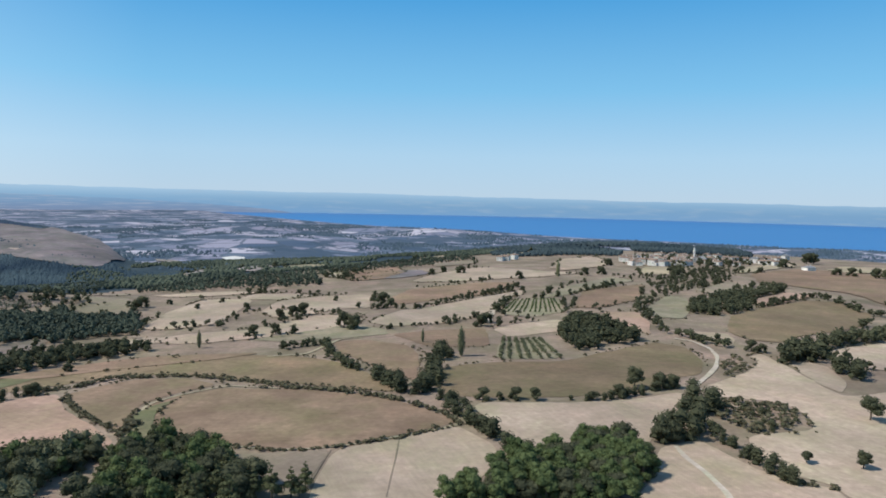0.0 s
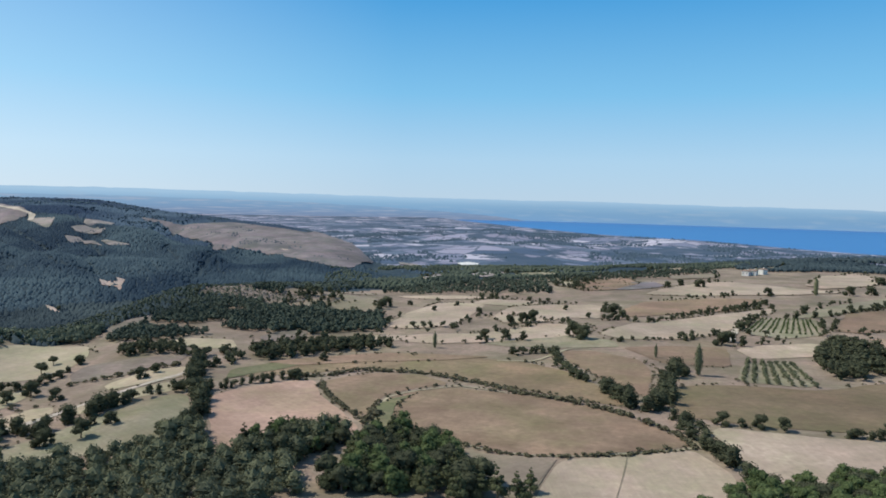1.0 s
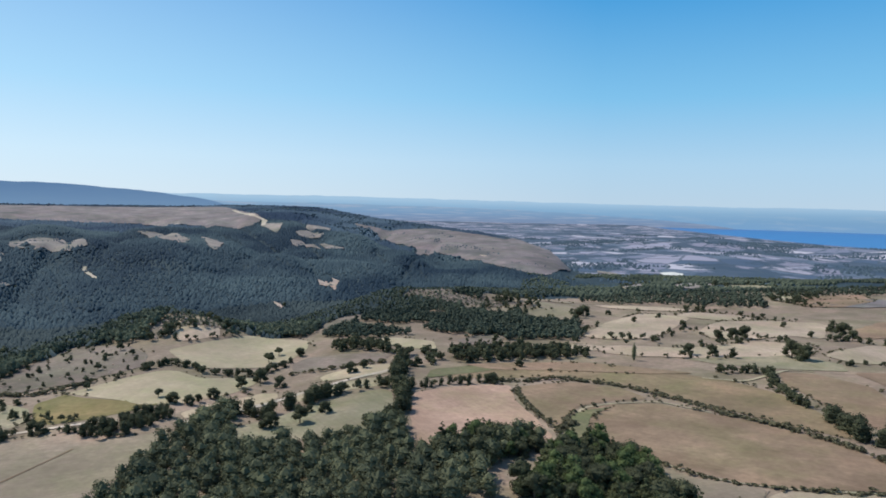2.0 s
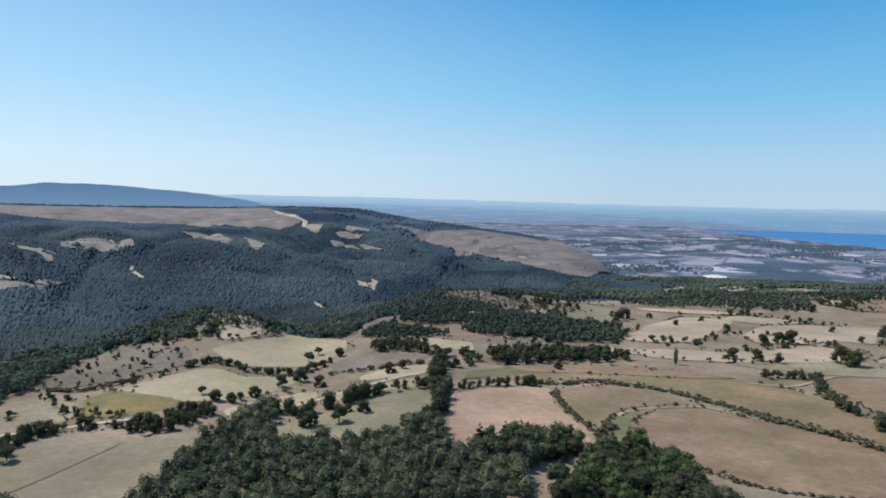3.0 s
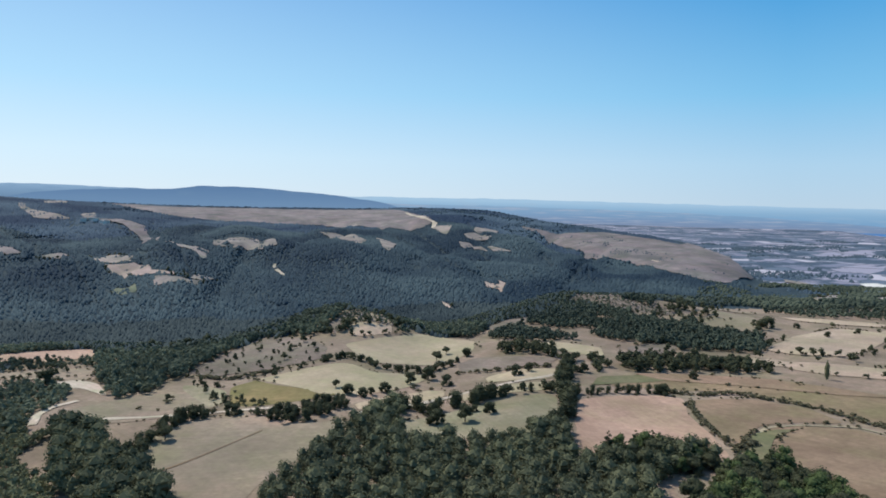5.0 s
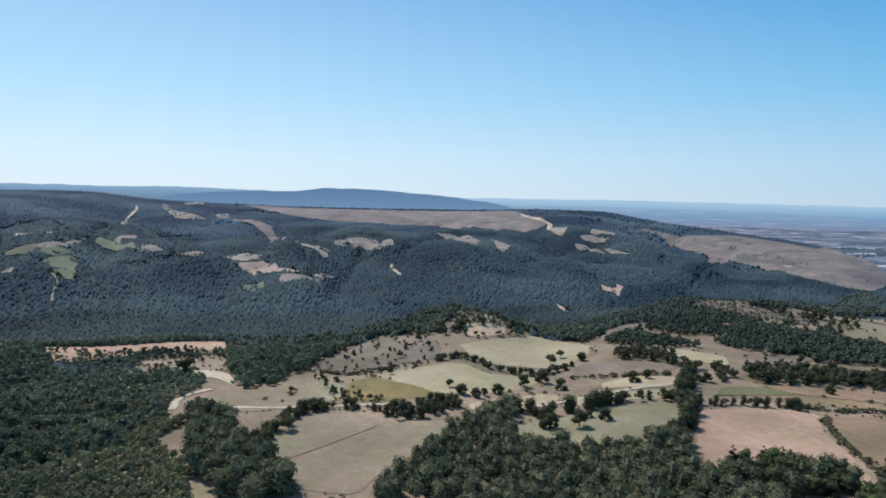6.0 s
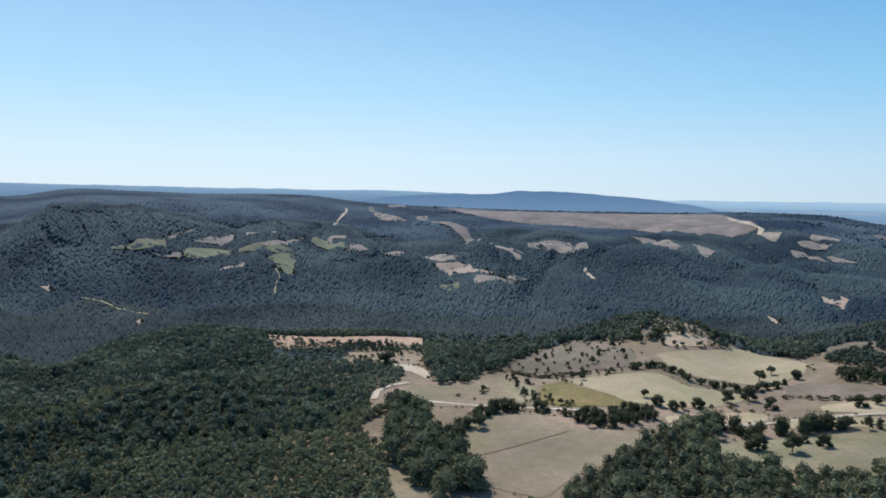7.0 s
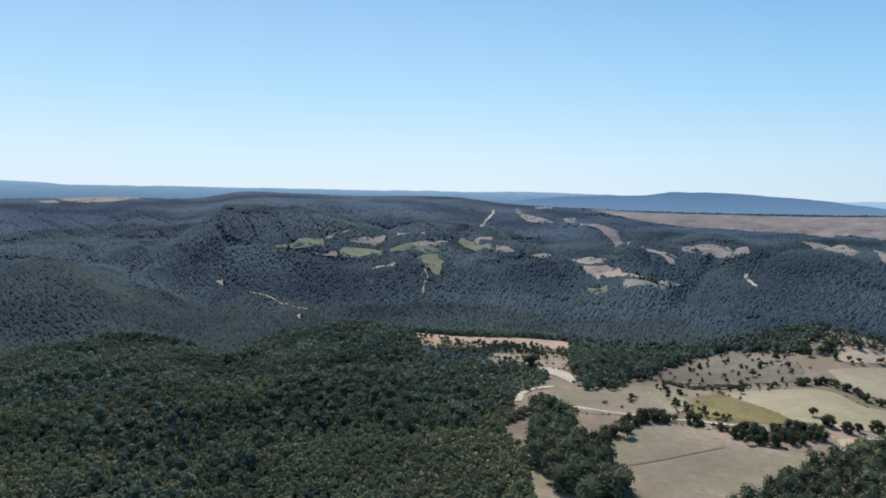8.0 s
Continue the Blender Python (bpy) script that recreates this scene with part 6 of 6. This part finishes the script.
wood("low scrub below the rim field", slope_leaf, 2.8, 2, 3.1, slope_plants, -368, 13, -362, 32, -350, 51, -325, 47, -335, 29, -346, 15, seed=195)
wood("trees scattered among the village houses", oak_leaf, 13, 4.5, 7.5, mid_plants, 218, 847, 287, 892, 382, 910, 425, 863, 392, 794, 323, 770, 248, 768, 201, 780, seed=196)
wood("low scrub between the rim fields", slope_leaf, 2.8, 2, 3.1, slope_plants, -356, 49, -352, 91, -333, 87, -336, 69, -339, 49, seed=197)


# ---- the forest of the valley and the far slopes ----
def polar(*flat):
    return [(-d_ * math.sin(radians(a_)), d_ * math.cos(radians(a_))) for a_, d_ in pairs(flat)]


def forest(label, mat, protos, step, low, high, outline, seed, thin=0.0, sink=0.1, clear=True, patch=60):
    def keep(x, y):
        return lattice(x, y, patch, seed) * 0.6 + lattice(x, y, 25, seed + 1) * 0.4 > -1 + thin
    x, y, rng = scatter(outline, step, seed, keep=keep, clear=clear)
    thicket("forest", label, mat, x, y, low + (high - low) * rng.uniform(size=len(x)) ** 1.4, protos, "forest", sink=sink, smooth=any(protos is k for k in (far_plants, ridge_crowns, valley_crowns)))


forest("dense pine and oak forest on the near slope", pine_leaf, wood_trees, 2.1, 2.2, 5.0,
       polar(124, 142, 124, 280, 110, 280, 100, 280, 90, 280, 84, 270, 78, 262, 77, 245, 80.5, 225, 79, 200, 77.5, 185, 77, 165, 77, 142, 95, 140, 110, 140), 201, 0.08, 0.2)
forest("dark oaks standing among the pines", slope_leaf, mid_plants, 4.5, 4, 6.5,
       polar(124, 145, 124, 420, 110, 430, 95, 420, 85, 380, 80, 300, 79, 200, 78, 145, 95, 142), 209, 1.25, 0.1)
forest("dense green forest below the rim", slope_leaf, slope_trees, 2.6, 2.2, 4.8,
       polar(124, 280, 124, 470, 110, 480, 100, 480, 90, 470, 80, 460, 76, 420, 75.5, 330, 77, 300, 78, 262, 84, 270, 90, 280, 100, 280, 110, 280), 202, 0.08, 0.25)
forest("green trees over the edge of the rim", edge_leaf, slope_trees, 2.8, 2.0, 4.8,
       polar(26, 630, 33, 550, 38, 475, 42, 440, 49, 395, 57, 425, 64, 376, 71, 370, 76, 375, 76, 480, 64, 500, 57, 560, 49, 540, 42, 600, 38, 650, 33, 720, 26, 800), 211, 0.15, 0.1)
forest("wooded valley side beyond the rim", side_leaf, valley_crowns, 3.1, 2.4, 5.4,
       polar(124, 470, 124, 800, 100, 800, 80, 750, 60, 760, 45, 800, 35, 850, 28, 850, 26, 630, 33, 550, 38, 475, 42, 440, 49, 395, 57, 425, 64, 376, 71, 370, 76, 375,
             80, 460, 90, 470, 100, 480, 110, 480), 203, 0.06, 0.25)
forest("dark haze-tinted maquis forest across the valley", valley_leaf, valley_crowns, 4.5, 3.2, 6.6,
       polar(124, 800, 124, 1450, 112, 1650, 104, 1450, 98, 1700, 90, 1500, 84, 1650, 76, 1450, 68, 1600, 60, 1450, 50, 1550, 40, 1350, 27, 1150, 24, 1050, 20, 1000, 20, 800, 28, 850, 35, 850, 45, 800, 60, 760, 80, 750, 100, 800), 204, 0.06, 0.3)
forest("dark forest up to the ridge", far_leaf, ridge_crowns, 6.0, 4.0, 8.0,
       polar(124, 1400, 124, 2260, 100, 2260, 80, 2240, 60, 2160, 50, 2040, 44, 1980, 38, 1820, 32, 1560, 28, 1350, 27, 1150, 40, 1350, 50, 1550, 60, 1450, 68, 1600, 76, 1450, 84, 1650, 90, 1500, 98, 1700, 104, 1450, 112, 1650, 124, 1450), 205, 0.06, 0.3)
forest("wooded edge between plateau and plain", edge_leaf, far_plants, 4.2, 2.6, 5.4,
       polar(30, 600, 28, 1150, 20, 1190, 10, 1270, 0, 1330, -8, 1320, -8, 1035, 1, 890, 8, 790, 17, 690, 26, 620), 207, 0.9, 0.1)
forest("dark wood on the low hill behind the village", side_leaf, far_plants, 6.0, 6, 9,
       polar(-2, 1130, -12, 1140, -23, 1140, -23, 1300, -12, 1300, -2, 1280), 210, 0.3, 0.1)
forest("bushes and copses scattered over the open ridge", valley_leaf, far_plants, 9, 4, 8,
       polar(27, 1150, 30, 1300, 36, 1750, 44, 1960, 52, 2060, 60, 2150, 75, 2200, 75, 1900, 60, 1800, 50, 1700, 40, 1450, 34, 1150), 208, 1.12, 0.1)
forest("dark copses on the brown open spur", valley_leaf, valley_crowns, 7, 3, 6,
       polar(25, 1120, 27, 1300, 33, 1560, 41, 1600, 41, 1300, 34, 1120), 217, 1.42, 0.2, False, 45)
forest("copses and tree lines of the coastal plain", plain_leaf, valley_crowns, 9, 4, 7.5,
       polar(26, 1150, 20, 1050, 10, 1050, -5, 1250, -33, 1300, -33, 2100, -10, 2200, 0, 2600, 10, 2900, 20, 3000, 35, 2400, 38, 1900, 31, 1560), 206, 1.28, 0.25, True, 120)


# ---- the village ----
def part(name, v, f, mat, parent, label=""):
    o = mesh_object(name, v, f, [mat], False)
    o.parent = parent
    return tagged(o, label)


def box(x0, x1, y0, y1, z0, z1):
    v = [(x, y, z) for x in (x0, x1) for y in (y0, y1) for z in (z0, z1)]
    f = [(0, 1, 3, 2), (4, 6, 7, 5), (0, 4, 5, 1), (2, 3, 7, 6), (0, 2, 6, 4), (1, 5, 7, 3)]
    return np.array(v, float), np.array(f)


def house(x, y, wide, deep, high, turn, label, roof):
    e = new("house")
    e.matrix_world = pose(x, y, float(height(x, y)) - 0.5, 0, 0, turn)
    w, d, k = wide / 2, deep / 2, 0.22 * deep
    wall = part("wall", *box(-w, w, -d, d, 0, high), whitewash, e)
    o = 0.4
    rv = [(-w - o, -d - o, high), (w + o, -d - o, high), (w + o, d + o, high), (-w - o, d + o, high), (-w * 0.55, 0, high + k), (w * 0.55, 0, high + k),
          (-w - o, -d - o, high - 0.2), (w + o, -d - o, high - 0.2), (w + o, d + o, high - 0.2), (-w - o, d + o, high - 0.2)]
    rf = [(0, 1, 5, 4), (2, 3, 4, 5), (3, 0, 4, 4), (1, 2, 5, 5), (0, 6, 7, 1), (1, 7, 8, 2), (2, 8, 9, 3), (3, 9, 6, 0), (6, 9, 8, 7)]
    bm = bmesh.new()
    vs = [bm.verts.new(p) for p in rv]
    for f in rf:
        bm.faces.new([vs[i_] for i_ in dict.fromkeys(f)])
    me = bpy.data.meshes.new("roof")
    bm.to_mesh(me)
    bm.free()
    me.materials.append(roof)
    r = new("roof", me)
    r.parent = e
    for sx in (-0.5, 0.5):
        for sy in (-1, 1):
            part("window", *box(sx * w - 0.5, sx * w + 0.5, sy * d - 0.06, sy * d + 0.06, high * 0.45, high * 0.45 + 1.2), lead_grey, e)
    part("chimney", *box(w * 0.3, w * 0.3 + 0.7, 0.2, 0.9, high, high + k + 0.9), whitewash, r, "whitewashed chimney")
    return tagged(e, label, "house", "houses of the village")


house(215, 822, 11.5, 6.4, 5.2, -39, "whitewashed village house with a red tiled roof", roof_tile)
house(230, 847, 7.1, 7.9, 4.6, -46, "whitewashed village house with a red tiled roof", roof_tile)
house(224, 808, 8.7, 6.3, 5.3, -31, "whitewashed village house with a grey roof", lead_grey)
house(236, 815, 9.0, 6.2, 4.4, 31, "whitewashed village house with a red tiled roof", roof_tile)
house(247, 831, 7.5, 7.0, 5.1, 43, "whitewashed village house with a red tiled roof", roof_tile)
house(260, 849, 7.7, 7.2, 4.7, 56, "whitewashed village house with a red tiled roof", roof_tile)
house(258, 817, 9.9, 7.5, 5.1, -14, "whitewashed village house with a red tiled roof", roof_tile)
house(277, 861, 8.1, 7.8, 4.3, 51, "whitewashed village house with a red tiled roof", roof_tile)
house(270, 806, 9.9, 6.4, 6.7, -4, "whitewashed village house with a red tiled roof", roof_tile)
house(288, 840, 8.1, 7.6, 6.3, -12, "whitewashed village house with a red tiled roof", roof_tile)
house(302, 863, 9.3, 6.3, 5.3, 32, "whitewashed village house with a red tiled roof", roof_tile)
house(314, 845, 9.8, 7.6, 5.4, -54, "whitewashed village house with a grey roof", lead_grey)
house(323, 842, 7.5, 7.5, 6.0, 18, "whitewashed village house with a red tiled roof", roof_tile)
house(349, 884, 11.1, 7.1, 6.7, 35, "whitewashed village house with a red tiled roof", roof_tile)
house(338, 834, 10.5, 6.4, 4.8, 7, "whitewashed village house with a red tiled roof", roof_tile)
house(339, 820, 8.0, 6.6, 5.0, -50, "whitewashed village house with a red tiled roof", roof_tile)
house(367, 875, 11.9, 6.4, 5.0, 10, "whitewashed village house with a red tiled roof", roof_tile)
house(375, 862, 11.0, 7.5, 5.0, -22, "whitewashed village house with a red tiled roof", roof_tile)
house(381, 849, 10.9, 6.6, 6.4, -35, "whitewashed village house with a grey roof", lead_grey)
house(385, 836, 9.9, 7.8, 4.7, -10, "whitewashed village house with a red tiled roof", roof_tile)
house(389, 823, 10.4, 7.9, 6.1, 45, "whitewashed village house with a red tiled roof", roof_tile)
house(389, 809, 10.4, 6.4, 6.3, 4, "whitewashed village house with a red tiled roof", roof_tile)
house(220, 780, 7.3, 7.5, 4.9, -7, "whitewashed village house with a red tiled roof", roof_tile)
house(238, 792, 11.1, 8.0, 4.9, 45, "whitewashed village house with a red tiled roof", roof_tile)
house(256, 781, 11.4, 6.8, 5.1, -29, "whitewashed village house with a red tiled roof", roof_tile)
house(271, 783, 8.2, 7.6, 5.8, 46, "whitewashed village house with a red tiled roof", roof_tile)
house(401, 768, 7.5, 6.2, 4.4, -39, "whitewashed village house with a red tiled roof", roof_tile)
house(397, 753, 11.6, 7.6, 4.6, 18, "whitewashed village house with a grey roof", lead_grey)
house(70, 845, 7.5, 6.9, 5.9, -24, "whitewashed village house with a red tiled roof", roof_tile)
house(77, 851, 10.0, 7.7, 5.9, -20, "whitewashed village house with a red tiled roof", roof_tile)
house(89, 864, 7.4, 6.3, 6.3, 46, "whitewashed village house with a red tiled roof", roof_tile)
house(314, 794, 7.2, 7.6, 4.8, 35, "whitewashed village house with a red tiled roof", roof_tile)
house(296, 895, 9.6, 6.2, 6.1, -16, "whitewashed village house with a red tiled roof", roof_tile)
house(277, 888, 11.5, 6.3, 6.1, -52, "whitewashed village house with a red tiled roof", roof_tile)
house(340, 896, 8.5, 6.4, 6.1, -47, "whitewashed village house with a red tiled roof", roof_tile)
house(241, 777, 10.9, 6.4, 4.6, 21, "whitewashed village house with a red tiled roof", roof_tile)
house(228, 798, 10.7, 7.0, 5.7, 59, "whitewashed village house with a red tiled roof", roof_tile)
house(232, 843, 10.7, 6.5, 4.8, -38, "whitewashed village house with a red tiled roof", roof_tile)
house(453, 920, 7.3, 7.8, 5.7, 18, "whitewashed village house with a grey roof", lead_grey)
house(349, 857, 9.2, 7.4, 6.1, -13, "whitewashed village house with a red tiled roof", roof_tile)
house(302, 832, 9.4, 6.7, 6.4, 7, "whitewashed village house with a red tiled roof", roof_tile)
house(238, 788, 11.7, 7.7, 6.4, -25, "whitewashed village house with a red tiled roof", roof_tile)
house(234, 844, 9.7, 7.9, 5.0, -33, "whitewashed village house with a grey roof", lead_grey)
house(219, 840, 7.7, 7.0, 5.4, -23, "whitewashed village house with a red tiled roof", roof_tile)
house(277, 786, 8.9, 7.9, 5.1, 29, "whitewashed village house with a red tiled roof", roof_tile)
house(302, 875, 11.2, 6.0, 6.4, -3, "whitewashed village house with a red tiled roof", roof_tile)
house(246, 775, 11.8, 6.9, 5.8, 52, "whitewashed village house with a red tiled roof", roof_tile)
house(218, 804, 7.2, 7.2, 5.9, -15, "whitewashed village house with a red tiled roof", roof_tile)
house(278, 806, 7.5, 7.7, 5.9, 1, "whitewashed village house with a red tiled roof", roof_tile)
house(269, 802, 8.9, 7.6, 5.2, 20, "whitewashed village house with a red tiled roof", roof_tile)
house(306, 818, 11.6, 7.3, 5.9, -53, "whitewashed village house with a grey roof", lead_grey)
house(406, 865, 8.8, 6.7, 5.7, -22, "whitewashed village house with a red tiled roof", roof_tile)
house(250, 866, 7.1, 6.9, 4.9, 27, "whitewashed village house with a red tiled roof", roof_tile)
house(422, 878, 8.4, 7.7, 5.4, 20, "whitewashed village house with a red tiled roof", roof_tile)
house(235, 779, 9.2, 6.3, 6.7, -47, "whitewashed village house with a red tiled roof", roof_tile)
house(322, 818, 9.3, 6.9, 5.2, 9, "whitewashed village house with a red tiled roof", roof_tile)
house(417, 899, 10.9, 7.0, 4.3, 10, "whitewashed village house with a red tiled roof", roof_tile)
house(268, 786, 8.1, 7.3, 4.9, 52, "whitewashed village house with a grey roof", lead_grey)
house(228, 793, 7.1, 6.9, 6.4, -20, "whitewashed village house with a red tiled roof", roof_tile)
house(223, 799, 10.7, 7.5, 5.7, 21, "whitewashed village house with a red tiled roof", roof_tile)
house(339, 802, 8.1, 6.6, 4.4, -30, "whitewashed village house with a red tiled roof", roof_tile)
house(397, 870, 11.9, 6.2, 5.5, 1, "whitewashed village house with a red tiled roof", roof_tile)
house(259, 856, 11.1, 6.8, 4.5, 4, "whitewashed village house with a grey roof", lead_grey)
house(320, 840, 10.5, 7.9, 5.9, -16, "whitewashed village house with a red tiled roof", roof_tile)
house(213, 782, 7.2, 6.8, 5.9, -57, "whitewashed village house with a red tiled roof", roof_tile)
house(306, 813, 8.6, 6.3, 4.3, 45, "whitewashed village house with a red tiled roof", roof_tile)
house(260, 845, 9.6, 7.2, 5.3, -34, "whitewashed village house with a red tiled roof", roof_tile)
house(215, 831, 8.1, 6.2, 6.2, 50, "whitewashed village house with a red tiled roof", roof_tile)
house(263, 826, 7.8, 7.6, 4.8, 56, "whitewashed village house with a red tiled roof", roof_tile)
house(-1628, 408, 22, 12, 8, -30, "pale farm building on the wooded ridge", lead_grey)
house(-1616, 423, 22, 12, 8, 15, "pale farm building on the wooded ridge", lead_grey)
house(-1562, 430, 22, 12, 8, 4, "pale farm building on the wooded ridge", lead_grey)


def minaret(x, y):
    e = new("minaret")
    e.matrix_world = pose(x, y, float(height(x, y)) - 0.5)
    part("shaft", *tube([(0, 0, 0, 1.5), (0, 0, 4, 1.4), (0, 0, 4.2, 1.1), (0, 0, 17, 0.95)]), whitewash, e)
    part("balcony", *tube([(0, 0, 12.4, 1.0), (0, 0, 13.0, 1.7), (0, 0, 14.0, 1.7), (0, 0, 14.0, 1.0)]), whitewash, e)
    part("spire", *tube([(0, 0, 17, 1.15), (0, 0, 20.5, 0.05)]), lead_grey, e)
    return tagged(e, "slender white mosque minaret with a grey spire", "minaret")


minaret(300, 830)
